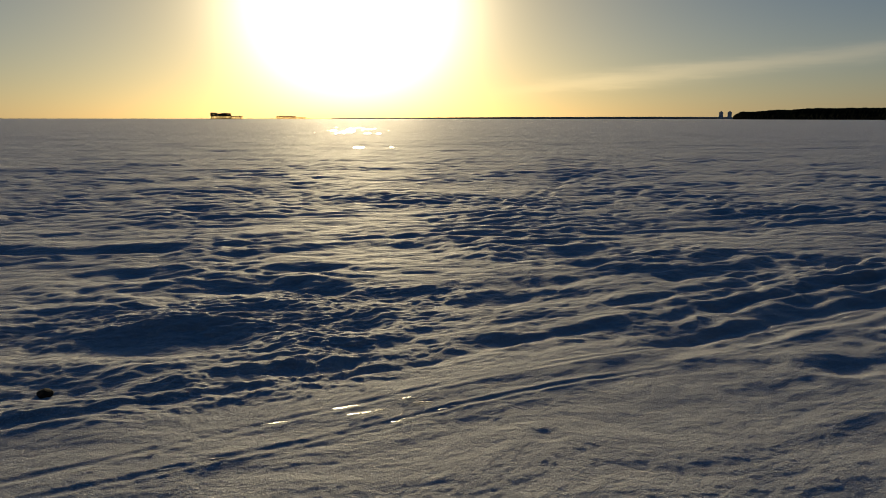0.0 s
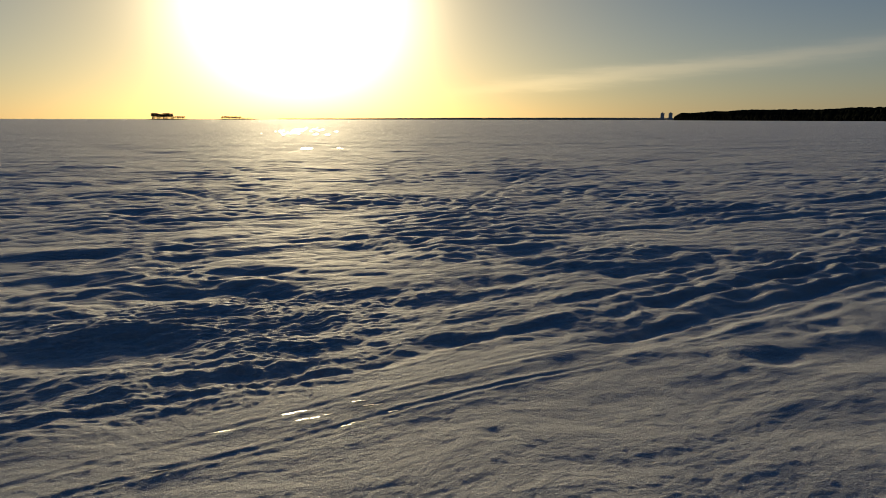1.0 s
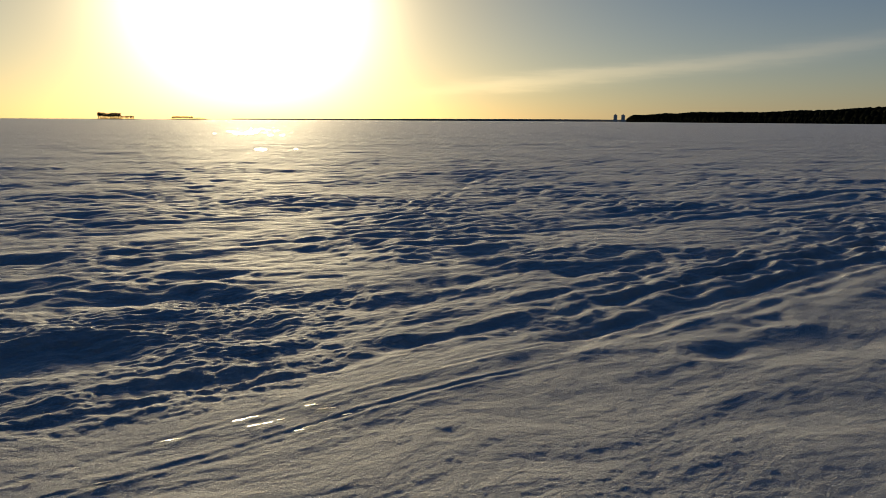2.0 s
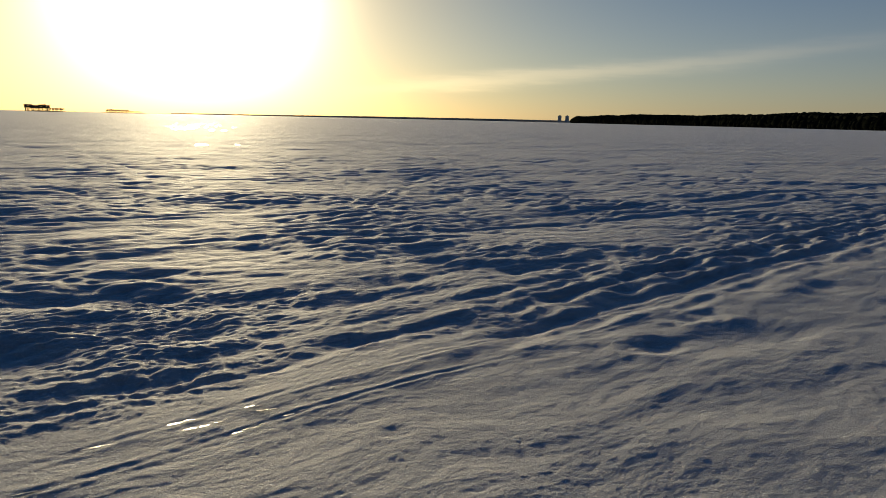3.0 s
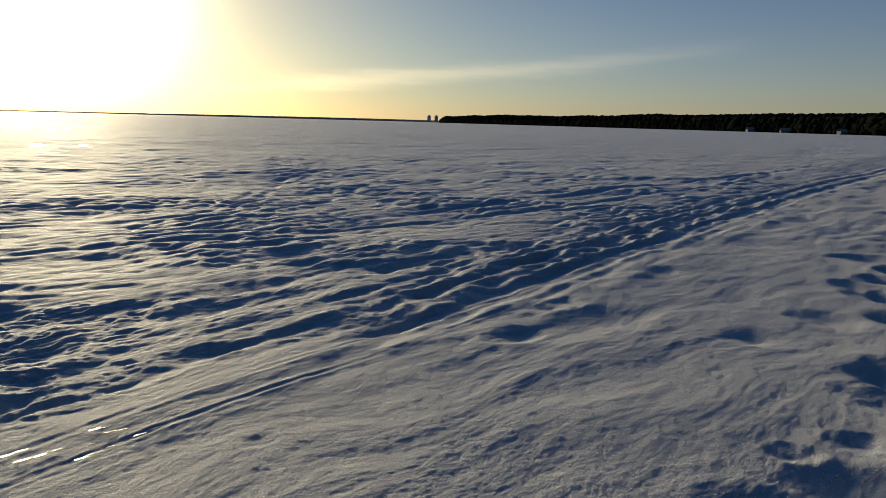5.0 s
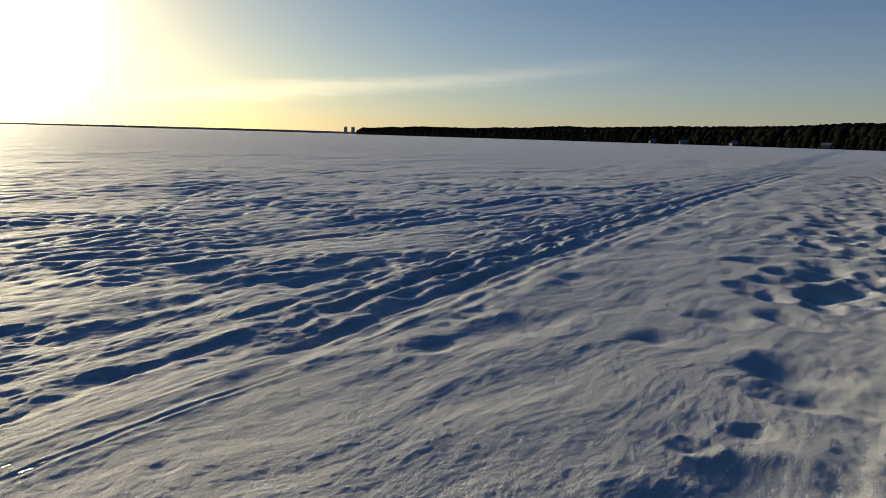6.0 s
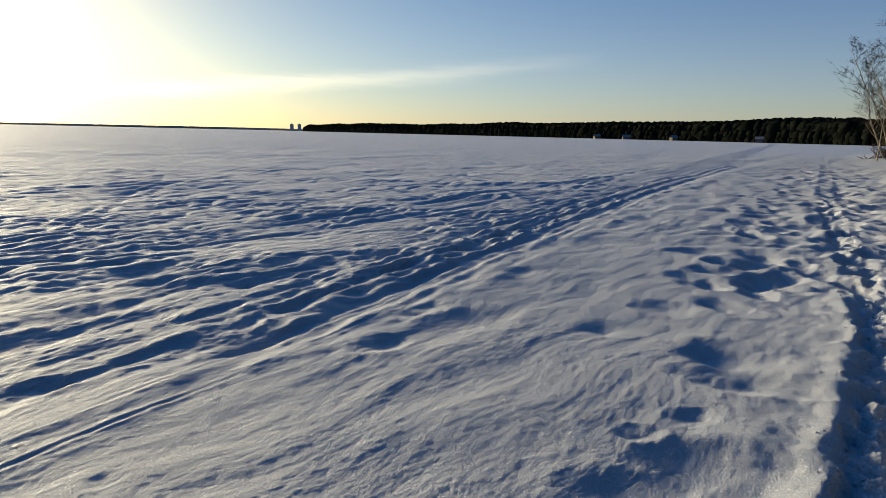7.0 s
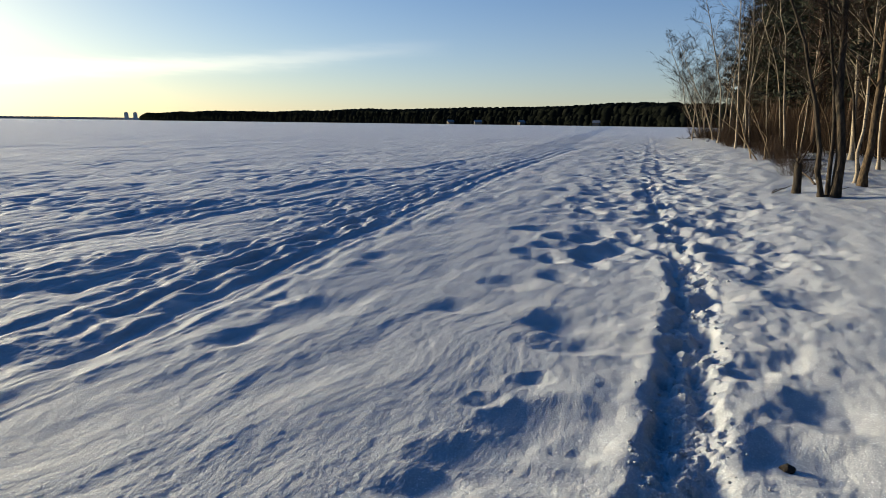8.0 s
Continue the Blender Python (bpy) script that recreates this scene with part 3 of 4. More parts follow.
def bare_tree_meshes(seed, height, thick, bark, twig, lean=(0.0, 0.0), limbs=16, clear=0.3, twigs=9, spread=0.55, droop=0.0, lift=0.02, bends=()):
    """Trunk, single limbs and the twig crown of a leafless tree."""
    dice = random.Random(seed)
    trunk, fine, boughs = Tubes(), Tubes(), []
    line = bent(dice, Vector((0, 0, -0.15)), Vector((lean[0], lean[1], 1)), height + 0.15, 12, 0.085, lift + 0.03)
    if bends:
        height, line = bends[-1][1], []
        for k in range(13):
            z = -0.12 + (height + 0.12) * (k / 12) ** 1.25
            out = float(np.interp(z, [b[1] for b in bends], [b[0] for b in bends]))
            line.append(Vector((LEFT[0] * out + dice.gauss(0, 0.015), LEFT[1] * out + dice.gauss(0, 0.015), z)))
    radii = [thick * (1.5 if k == 0 else dice.uniform(0.86, 1.12)) * (1 - k / 12.6) ** 0.85 for k in range(13)]
    trunk.tube(line, radii, 9)
    for k in range(limbs):
        share = clear + (0.97 - clear) * (k + dice.random()) / limbs
        n = min(int(share * 12), 11)
        root = line[n].lerp(line[n + 1], share * 12 - n)
        turn = dice.uniform(0, 2 * math.pi)
        size = height * (0.42 - 0.30 * share) * dice.uniform(0.6, 1.15)
        way = Vector((math.cos(turn) * spread, math.sin(turn) * spread, dice.uniform(0.35, 0.9)))
        limb = bent(dice, root, way, size, 6, 0.17, 0.03)
        base = max(radii[n] * 0.34, 0.010)
        bough = Tubes()
        bough.tube(limb, [max(base * (1 - j / 6.4), 0.005) for j in range(7)], 5)
        boughs.append(bough.mesh("limb", bark))
        for _ in range(twigs):
            m = dice.randrange(1, 6)
            start = limb[m].lerp(limb[m + 1], dice.random())
            turn = dice.uniform(0, 2 * math.pi)
            out = (limb[m + 1] - limb[m]).normalized() * 0.7 + Vector((math.cos(turn), math.sin(turn), dice.uniform(-0.3, 0.7))) * 0.7
            twig_size = size * dice.uniform(0.25, 0.5)
            spray = bent(dice, start, out, twig_size, 4, 0.09, -droop)
            fine.tube(spray, [0.008, 0.007, 0.005, 0.004, 0.002], 3)
            for _ in range(4):
                i = dice.randrange(1, 4)
                turn = dice.uniform(0, 2 * math.pi)
                tip = bent(dice, spray[i], (spray[i + 1] - spray[i]).normalized() + 0.8 * Vector((math.cos(turn), math.sin(turn), dice.uniform(-0.4, 0.6))), twig_size * 0.5, 2, 0.15, -droop)
                fine.tube(tip, [0.006, 0.005, 0.003], 3)
    return trunk.mesh("trunk", bark), boughs, fine.mesh("crown", twig)


def stand_tree(name, meshes, place, label, category, group="", crown=""):
    ob = thing(name, place, label, category, group)
    part("trunk", meshes[0], ob)
    for bough in meshes[1]:
        part("limb", bough, ob)
    tagged(part("crown", meshes[2], ob, crown), kind="stuff")
    return ob


def on_snow(x, y, turn=0.0, sink=0.0):
    return pose(x, y, ground_at(x, y) - sink, 0, 0, turn)


# ---- the birches and alders at the edge of the wood ----
def along_shore(run, side):
    """A place by metres along the shore and metres inland from the footpath."""
    return 3.19 + 1.073 * run + 0.44 * side, 0.46 + 0.45 * run - 1.067 * side


FINE = "fine bare brown twigs"
def leaning(amount):
    """A lean out towards the lake."""
    return LEFT[0] * amount, LEFT[1] * amount


BIRCH_KINDS = [bare_tree_meshes(20 + k, h, r, BIRCH, TWIG, lean, limbs, clear, 10, 0.5, 0.06)
               for k, (h, r, lean, limbs, clear) in enumerate([(10.5, 0.09, (0.03, 0.02), 20, 0.25), (8.5, 0.07, (-0.16, 0.15), 18, 0.22), (9.5, 0.085, (0.08, -0.06), 20, 0.3), (7.0, 0.055, (-0.25, 0.3), 14, 0.3)])]
STEM_KINDS = [bare_tree_meshes(40 + k, h, r, TAN_BARK, TWIG, lean, limbs, 0.3, 7, 0.45, 0.0)
              for k, (h, r, lean, limbs) in enumerate([(6.5, 0.040, leaning(0.12), 10), (7.5, 0.045, (0.0, 0.0), 12), (5.5, 0.03, leaning(0.35), 8), (7.0, 0.035, leaning(-0.12), 10)])]


def own_tree(name, seed, x, y, height, thick, bark, lean, limbs, clear, label, category, group, lift=0.02, twigs=9, bends=()):
    meshes = bare_tree_meshes(seed, height, thick, bark, TWIG, lean, limbs, clear, twigs, 0.55, 0.02, lift, bends)
    return stand_tree(name, meshes, on_snow(x, y), label, category, group, FINE)


def shaped(name, seed, x, y, thick, bark, limbs, clear, label, category, group, *bends):
    """A tree whose trunk runs through given points: metres out towards the lake, metres up."""
    return own_tree(name, seed, x, y, 0, thick, bark, (0, 0), limbs, clear, label, category, group, bends=((0, -0.2), (0, 0), *bends))


ALDER, OF_ALDERS, OF_BIRCHES, OF_SAPLINGS = "dark crooked bare alder at the edge of the shore wood", "alders on the shore", "birches on the shore", "saplings in the thicket"
PALE = "thin pale tan bare sapling leaning out of the shore thicket"
WHITE = "white slender bare birch with black-flecked bark"
# the nearest trunks
shaped("alder_tree", 201, 15.01, 1.93, 0.060, GREY_BARK, 8, 0.3, ALDER, "tree", OF_ALDERS, (0.13, 0.57), (0.08, 0.84), (0.28, 1.53), (0.48, 2.2), (0.73, 3.11), (1.1, 3.84), (1.9, 6.0))
shaped("alder_tree", 202, 15.22, 1.72, 0.10, GREY_BARK, 9, 0.3, ALDER, "tree", OF_ALDERS, (-0.03, 0.99), (0.1, 1.67), (0.2, 2.6), (0.29, 3.84), (0.45, 8.5))
shaped("alder_tree", 203, 15.2, 1.81, 0.046, GREY_BARK, 8, 0.3, ALDER, "tree", OF_ALDERS, (0.05, 0.99), (0.11, 1.83), (0.31, 2.85), (0.54, 3.84), (1.0, 7.0))
shaped("birch_tree", 204, 18.09, 1.55, 0.095, TAN_BARK, 14, 0.3, "thick tan-barked bare birch beside the alders", "tree", OF_BIRCHES, (-0.06, 0.89), (-0.07, 1.88), (-0.07, 3.07), (-0.2, 9.5))
shaped("birch_tree", 206, 18.8, 1.76, 0.045, BIRCH, 10, 0.3, WHITE, "tree", OF_BIRCHES, (0.06, 0.87), (-0.02, 1.9), (0.04, 2.77), (0.1, 8.0))
shaped("birch_tree", 205, 31.75, 3.38, 0.115, BIRCH, 14, 0.35, WHITE, "tree", OF_BIRCHES, (0.15, 2.26), (0.3, 4.38), (0.49, 6.44), (0.8, 12.0))
shaped("birch_tree", 209, 25.6, 1.9, 0.06, BIRCH, 12, 0.4, WHITE, "tree", OF_BIRCHES, (0.1, 1.6), (0.1, 3.6), (0.2, 9.5))
own_tree("alder_tree", 207, 21.5, 0.5, 9.0, 0.08, GREY_BARK, leaning(0.1), 16, 0.2, ALDER, "tree", OF_ALDERS)
own_tree("alder_tree", 208, 23.8, 2.2, 7.5, 0.045, GREY_BARK, leaning(0.15), 16, 0.2, ALDER, "tree", OF_ALDERS)
# pale stems that lean out of the thicket
shaped("sapling", 211, 28.42, 6.29, 0.038, PALE_BARK, 3, 0.6, PALE, "sapling", OF_SAPLINGS, (0.89, 1.13), (2.41, 2.17))
shaped("sapling", 212, 29.64, 6.79, 0.040, PALE_BARK, 4, 0.6, PALE, "sapling", OF_SAPLINGS, (0.55, 1.35), (1.02, 2.57), (1.91, 3.54))
shaped("sapling", 213, 29.8, 6.09, 0.034, PALE_BARK, 4, 0.6, PALE, "sapling", OF_SAPLINGS, (0.91, 1.99), (2.01, 3.44), (2.3, 3.8))
shaped("sapling", 219, 28.7, 6.1, 0.028, PALE_BARK, 2, 0.6, PALE, "sapling", OF_SAPLINGS, (0.0, 1.0), (0.4, 1.3), (1.0, 2.3))
shaped("sapling", 214, 43.87, 9.33, 0.060, BIRCH, 7, 0.5, PALE, "sapling", OF_SAPLINGS, (0.44, 3.42), (0.51, 6.11), (0.36, 6.97), (0.36, 8.8))
shaped("sapling", 215, 39.94, 7.75, 0.055, BIRCH, 8, 0.5, PALE, "sapling", OF_SAPLINGS, (0.46, 3.22), (0.9, 5.07), (1.58, 6.46), (1.89, 7.29), (2.1, 9.0))
shaped("sapling", 216, 32.64, 6.1, 0.055, BIRCH, 9, 0.5, PALE, "sapling", OF_SAPLINGS, (0.35, 2.89), (0.58, 5.3), (0.95, 6.42), (1.2, 9.0))
shaped("sapling", 217, 31.1, 5.22, 0.035, BIRCH, 7, 0.5, PALE, "sapling", OF_SAPLINGS, (-0.06, 2.26), (-0.25, 4.66), (-0.3, 6.0))
shaped("sapling", 218, 30.9, 5.3, 0.034, PALE_BARK, 6, 0.5, PALE, "sapling", OF_SAPLINGS, (0.1, 1.6), (-0.2, 2.9), (-0.6, 4.6))
shaped("sapling", 220, 41.84, 10.66, 0.075, BIRCH, 16, 0.45, PALE, "sapling", OF_SAPLINGS, (0.17, 3.21), (0.6, 8.71), (0.8, 12.5))
shaped("sapling", 226, 42.38, 10.26, 0.062, BIRCH, 10, 0.5, PALE, "sapling", OF_SAPLINGS, (0.3, 3.53), (0.28, 6.33), (0.45, 9.5))
shaped("sapling", 227, 42.44, 10.05, 0.055, BIRCH, 10, 0.5, PALE, "sapling", OF_SAPLINGS, (0.34, 3.53), (0.35, 5.7), (0.6, 9.0))
shaped("sapling", 228, 64.01, 20.6, 0.07, BIRCH, 5, 0.5, PALE, "sapling", OF_SAPLINGS, (-0.08, 3.5), (0.2, 5.0))
# tall pale birches farther back
for seed, x, y, height, lean in ((231, 53.4, 15.1, 12.5, 0.12), (232, 55.1, 14.6, 11.0, 0.05), (233, 61.0, 17.0, 11.5, 0.08), (234, 48.7, 11.8, 12.0, 0.05), (235, 63.5, 18.4, 10.5, 0.16)):
    own_tree("birch_tree", seed, x, y, height, 0.08, BIRCH, leaning(lean), 16, 0.35, WHITE, "tree", OF_BIRCHES, 0.02, 10)
# the last birches on the point
for seed, x, y, height, lean in ((221, 72.8, 22.4, 12.4, 0.28), (222, 72.2, 22.6, 9.5, 0.62), (223, 73.8, 22.2, 11.5, 0.20), (224, 74.8, 22.0, 9.5, 0.10), (225, 73.3, 22.0, 8.5, 0.38)):
    own_tree("birch_tree", seed, x, y, height, 0.075, BIRCH, leaning(lean), 24, 0.18, "pale bare birch with a fine twiggy crown on the point", "tree", OF_BIRCHES, 0.02, 16)

dice = random.Random(3)
# the crowded thicket behind
for k in range(36):
    run = 27 + 38 * (k / 36) ** 1.2 + dice.uniform(-1, 1)
    side = 6.2 + abs(dice.gauss(0, 2.4)) + 0.02 * run
    x, y = along_shore(run, side)
    stand_tree("sapling", STEM_KINDS[dice.randrange(4)], on_snow(x, y, dice.uniform(-25, 25)), "thin tan bare sapling in the shore thicket", "sapling", OF_SAPLINGS, FINE)
for k in range(20):
    run = 22 + 44 * (k / 20) + dice.uniform(-1.5, 1.5)
    side = 7.0 + abs(dice.gauss(0, 3.5)) + 0.02 * run
    x, y = along_shore(run, side)
    stand_tree("birch_tree", BIRCH_KINDS[dice.randrange(4)], on_snow(x, y, dice.uniform(0, 360)), "white bare birch with fine brown twigs on the shore", "tree", OF_BIRCHES, FINE)


def conifer_meshes(seed, height):
    """Straight pine: trunk, boughs and tufts of needles."""
    dice = random.Random(seed)
    trunk, tufts = Tubes(), Tubes()
    boughs = trunk
    line = bent(dice, Vector((0, 0, -0.2)), Vector((0, 0, 1)), height, 10, 0.02, 0.02)
    trunk.tube(line, [0.19 * (1 - k / 10.8) + 0.01 for k in range(11)], 8)
    for k in range(46):
        share = 0.22 + 0.77 * (k + dice.random()) / 46
        n = min(int(share * 10), 9)
        root = line[n].lerp(line[n + 1], share * 10 - n)
        turn = dice.uniform(0, 2 * math.pi)
        size = height * (0.26 * (1.05 - share) + 0.03) * dice.uniform(0.7, 1.2)
        limb = bent(dice, root, Vector((math.cos(turn), math.sin(turn), dice.uniform(-0.1, 0.35))), size, 4, 0.10, 0.02)
        boughs.tube(limb, [0.035, 0.028, 0.02, 0.014, 0.006], 4)
        for _ in range(110):
            m = dice.randrange(1, 4)
            c = limb[m].lerp(limb[m + 1], dice.random()) + Vector((dice.gauss(0, 0.12), dice.gauss(0, 0.12), dice.gauss(0, 0.08)))
            a = Vector((dice.gauss(0, 1), dice.gauss(0, 1), dice.gauss(0, 0.6))).normalized() * dice.uniform(0.10, 0.22)
            b = a.orthogonal().normalized() * dice.uniform(0.025, 0.05)
            tufts.quad(c - a, c + b, c + a, c - b)
    return trunk.mesh("trunk", PINE_BARK), [], tufts.mesh("crown", NEEDLES, False)


PINE_KINDS = [conifer_meshes(80 + k, h) for k, h in enumerate((15.0, 17.0, 13.0))]
for k, (x, y) in enumerate(((39.0, 6.0), (44.0, 6.0), (40.0, 4.0), (50.0, 8.4), (56.0, 11.4), (36.0, 1.9))):
    stand_tree("pine_tree", PINE_KINDS[k % 3], on_snow(x, y, 70 * k, 0.1), "dark green pine in the wood behind the shore", "tree", "pines behind the shore", "dark green needles")
for k in range(130):
    run = 12 + 56 * (k / 130) + dice.uniform(-2, 2)
    side = 7.0 + 12 * dice.random() ** 1.5 + 0.05 * run
    x, y = along_shore(run, side)
    ob = stand_tree("pine_tree", PINE_KINDS[dice.randrange(3)], on_snow(x, y, dice.uniform(0, 360), 0.1), "dark green pine in the wood behind the shore", "tree", "pines behind the shore", "dark green needles")


def brush_mesh(seed, stems, wide, tall):
    dice, tubes = random.Random(seed), Tubes()
    for _ in range(stems):
        a, r = dice.uniform(0, 2 * math.pi), wide * math.sqrt(dice.random())
        start = Vector((math.cos(a) * r, math.sin(a) * r, -0.08))
        size = tall * dice.uniform(0.5, 1.1)
        line = bent(dice, start, Vector((math.cos(a) * 0.3 + dice.gauss(0, 0.4), math.sin(a) * 0.3 + dice.gauss(0, 0.4), 1)), size, 4, 0.20)
        tubes.tube(line, [0.009, 0.008, 0.006, 0.005, 0.003], 3)
        for _ in range(3):
            m = dice.randrange(1, 4)
            b = dice.uniform(0, 2 * math.pi)
            tubes.tube(bent(dice, line[m], Vector((math.cos(b) * 0.6, math.sin(b) * 0.6, 0.8)), size * 0.35, 2, 0.1), [0.006, 0.005, 0.003], 3)
    return tubes.mesh("brush", BRUSH)


THICKET_KINDS = [brush_mesh(110 + k, 120, 1.6, 2.6 + 0.7 * k) for k in range(3)]
for k in range(46):
    run = 21 + 44 * (k / 46) + dice.uniform(-1, 1)
    x, y = along_shore(run, 7.6 + abs(dice.gauss(0, 2.0)) + 0.03 * run)
    ob = new("shrub", THICKET_KINDS[k % 3])
    ob.matrix_world = on_snow(x, y, dice.uniform(0, 360))
    tagged(ob, "tall dark brown leafless thicket behind the birches", "shrub", "shrubs along the wood")
BRUSH_KINDS = [brush_mesh(100 + k, 90, 0.9, 1.5 + 0.4 * k) for k in range(3)]
for k in range(34):
    run = 25 + 45 * (k / 34) + dice.uniform(-1, 1)
    x, y = along_shore(run, 4.4 + abs(dice.gauss(0, 1.8)) + 0.02 * run)
    ob = new("shrub", BRUSH_KINDS[k % 3])
    ob.matrix_world = on_snow(x, y, dice.uniform(0, 360)) @ Matrix.Scale(dice.uniform(0.6, 1.05), 4)
    tagged(ob, "low rusty-brown leafless shrub growing out of the snow", "shrub", "shrubs along the wood")


# low scrub round the feet of the nearest trunks
for k, (x, y) in enumerate(((19.4, 2.9), (20.6, 3.5), (22.5, 3.4), (24.5, 4.4), (27.0, 5.2), (29.0, 5.9), (30.6, 5.6))):
    ob = new("shrub", BRUSH_KINDS[k % 3])
    ob.matrix_world = on_snow(x, y, 57 * k) @ Matrix.Scale(0.34 + 0.05 * (k % 4), 4)
    tagged(ob, "small sparse brown scrub at the foot of the trees", "shrub", "shrubs along the wood")


# ---- far shores ----
def far_point(bearing, reach):
    return reach * math.sin(radians(bearing)), reach * math.cos(radians(bearing))


def woods(name, seed, line, deep, rows, gap, girth, mat, label, hill=0.0, swell=0.0):
    """A belt of far trees along a line of (bearing, distance, height); one object of stuff."""
    dice, t = random.Random(seed), Tubes()
    for (b0, r0, h0), (b1, r1, h1) in zip(line, line[1:]):
        (ax, ay), (bx, by) = far_point(b0, r0), far_point(b1, r1)
        count = max(int(math.hypot(bx - ax, by - ay) / gap), 1)
        for k in range(count):
            for row in range(rows):
                s = (k + dice.random()) / count
                back = 1 + deep * (row + dice.random()) / rows / r0
                x, y = (ax + (bx - ax) * s) * back, (ay + (by - ay) * s) * back
                h = (h0 + (h1 - h0) * s) * dice.uniform(0.88, 1.02) * (1 if row else 0.6) * (1 + swell * noise.noise(Vector((x / 130, y / 130, seed))))
                z0 = hill * row / rows
                wide = h * girth * dice.uniform(0.20, 0.34)
                rings = [(-0.5, 0.05), (0.08, 0.8), (0.3, 1.0), (0.62, 0.85), (0.9, 0.6), (1.0, 0.15)] if dice.random() < 0.88 else [(-0.5, 0.05), (0.1, 0.9), (0.35, 0.8), (0.6, 0.5), (0.85, 0.22), (1.02, 0.02)]
                start = len(t.verts)
                for j, (share, size) in enumerate(rings):
                    for i in range(5):
                        a = 2 * math.pi * i / 5 + j * 0.6
                        q = wide * size * dice.uniform(0.7, 1.25)
                        t.verts.append((x + q * math.cos(a), y + q * math.sin(a), z0 + h * share))
                    if j:
                        for i in range(5):
                            n = (i + 1) % 5
                            t.faces.append((start + (j - 1) * 5 + i, start + (j - 1) * 5 + n, start + j * 5 + n, start + j * 5 + i))
    ob = new(name, t.mesh(name, mat))
    return tagged(ob, label, "woods", kind="stuff")


HEADLAND = [(24.75, 1750, 8), (25.3, 1650, 15), (30, 1350, 17), (36, 1120, 17), (42, 960, 17.5), (48.5, 820, 18), (55, 720, 18), (61, 640, 17.5), (66, 590, 18), (70, 540, 17), (75, 500, 16), (82, 480, 16), (95, 480, 16)]
woods("headland_woods", 5, HEADLAND, 70, 9, 3.4, 1.6, SHADED_FAR_NEEDLES, "pine forest on the headland across the frozen lake, shade put into its dark colour", 4.0, 0.16)
# both distant belts take the colour with the haze painted in
woods("distant_woods", 6, [(-10, 4500, 7), (-2, 4400, 9), (5, 4300, 13), (12, 4200, 14), (18, 4000, 14), (22, 3600, 12), (24.6, 3200, 10)], 60, 2, 5, 2.2, HAZE_TONED_WOODS, "low line of woods on the distant lake shore, haze put into its colour")
woods("western_woods", 8, [(-75, 4500, 6), (-50, 4600, 6), (-30, 4650, 5), (-10, 4600, 6)], 60, 1, 9, 2.5, HAZE_TONED_WOODS, "faint low line of woods on the distant lake shore, paled for haze")
# a wood added out of view, close behind, to keep back skylight off the snow
woods("unseen_back_woods", 9, [(96, 40, 16), (110, 22, 16), (130, 15, 16), (155, 12, 16), (185, 12, 16), (215, 16, 16), (235, 30, 16), (240, 60, 16)], 14, 4, 2.2, 1.0, NEEDLES, "dark pine wood added out of view behind the shore to block skylight")


def island(bearing, reach, long, tall, count, seed):
    """A low snow-covered island with a thin row of bare trees."""
    x, y = far_point(bearing, reach)
    base = Tubes()
    rng = random.Random(seed)
    ring = 20
    for share, z in ((1.0, -0.3), (0.8, 0.7), (0.45, 1.4), (0.02, 1.7)):
        for k in range(ring):
            a = 2 * math.pi * k / ring
            base.verts.append((long * 0.75 * share * math.cos(a) * rng.uniform(0.9, 1.1), 14 * share * math.sin(a), z))
    for j in range(3):
        for k in range(ring):
            n = (k + 1) % ring
            base.faces.append((j * ring + k, j * ring + n, (j + 1) * ring + n, (j + 1) * ring + k))
    ob = new("island", base.mesh("island", EARTH))
    ob.matrix_world = pose(x, y, 0, 0, 0, -bearing)
    tagged(ob, "low dark islet in the frozen lake under trees", "island")
    for k in range(count):
        s = (k + rng.random()) / count - 0.5
        h = tall * (1 if s < 0.15 else 0.55) * rng.uniform(0.82, 1.05)
        meshes = ISLET_TREES[rng.randrange(len(ISLET_TREES))]
        m = pose(x, y, 0, 0, 0, -bearing) @ pose(s * long, rng.uniform(-6, 6), 1.2) @ Matrix.Scale(h / 12.0, 4)
        tree = stand_tree("islet_tree", meshes, m, "dark tree on the low islet in the lake", "tree", "trees on the islets")


def islet_tree_meshes(seed):
    dice = random.Random(seed)
    trunk, crown = Tubes(), Tubes()
    limbs = trunk
    line = bent(dice, Vector((0, 0, -1)), Vector((0, 0, 1)), 12.5, 6, 0.03)
    trunk.tube(line, [0.6, 0.55, 0.5, 0.45, 0.35, 0.22, 0.08], 6)
    for k in range(14):
        n = dice.randrange(3, 6)
        limb = bent(dice, line[n].lerp(line[n + 1], dice.random()), Vector((dice.gauss(0, 1), dice.gauss(0, 1), 0.4)), dice.uniform(1.2, 2.6), 3, 0.15)
        limbs.tube(limb, [0.12, 0.09, 0.07, 0.03], 4)
        for _ in range(30):
            c = limb[dice.randrange(1, 4)] + Vector((dice.gauss(0, 0.5), dice.gauss(0, 0.5), dice.gauss(0, 0.4)))
            a = Vector((dice.gauss(0, 1), dice.gauss(0, 1), dice.gauss(0, 0.6))).normalized() * 0.45
            b = a.orthogonal().normalized() * 0.25
            crown.quad(c - a, c + b, c + a, c - b)
    return trunk.mesh("trunk", PINE_BARK), [], crown.mesh("crown", NEEDLES, False)


ISLET_TREES = [islet_tree_meshes(130 + k) for k in range(3)]
island(-18.9, 1500, 66, 12.0, 56, 1)
island(-13.5, 1700, 76, 7.0, 64, 2)


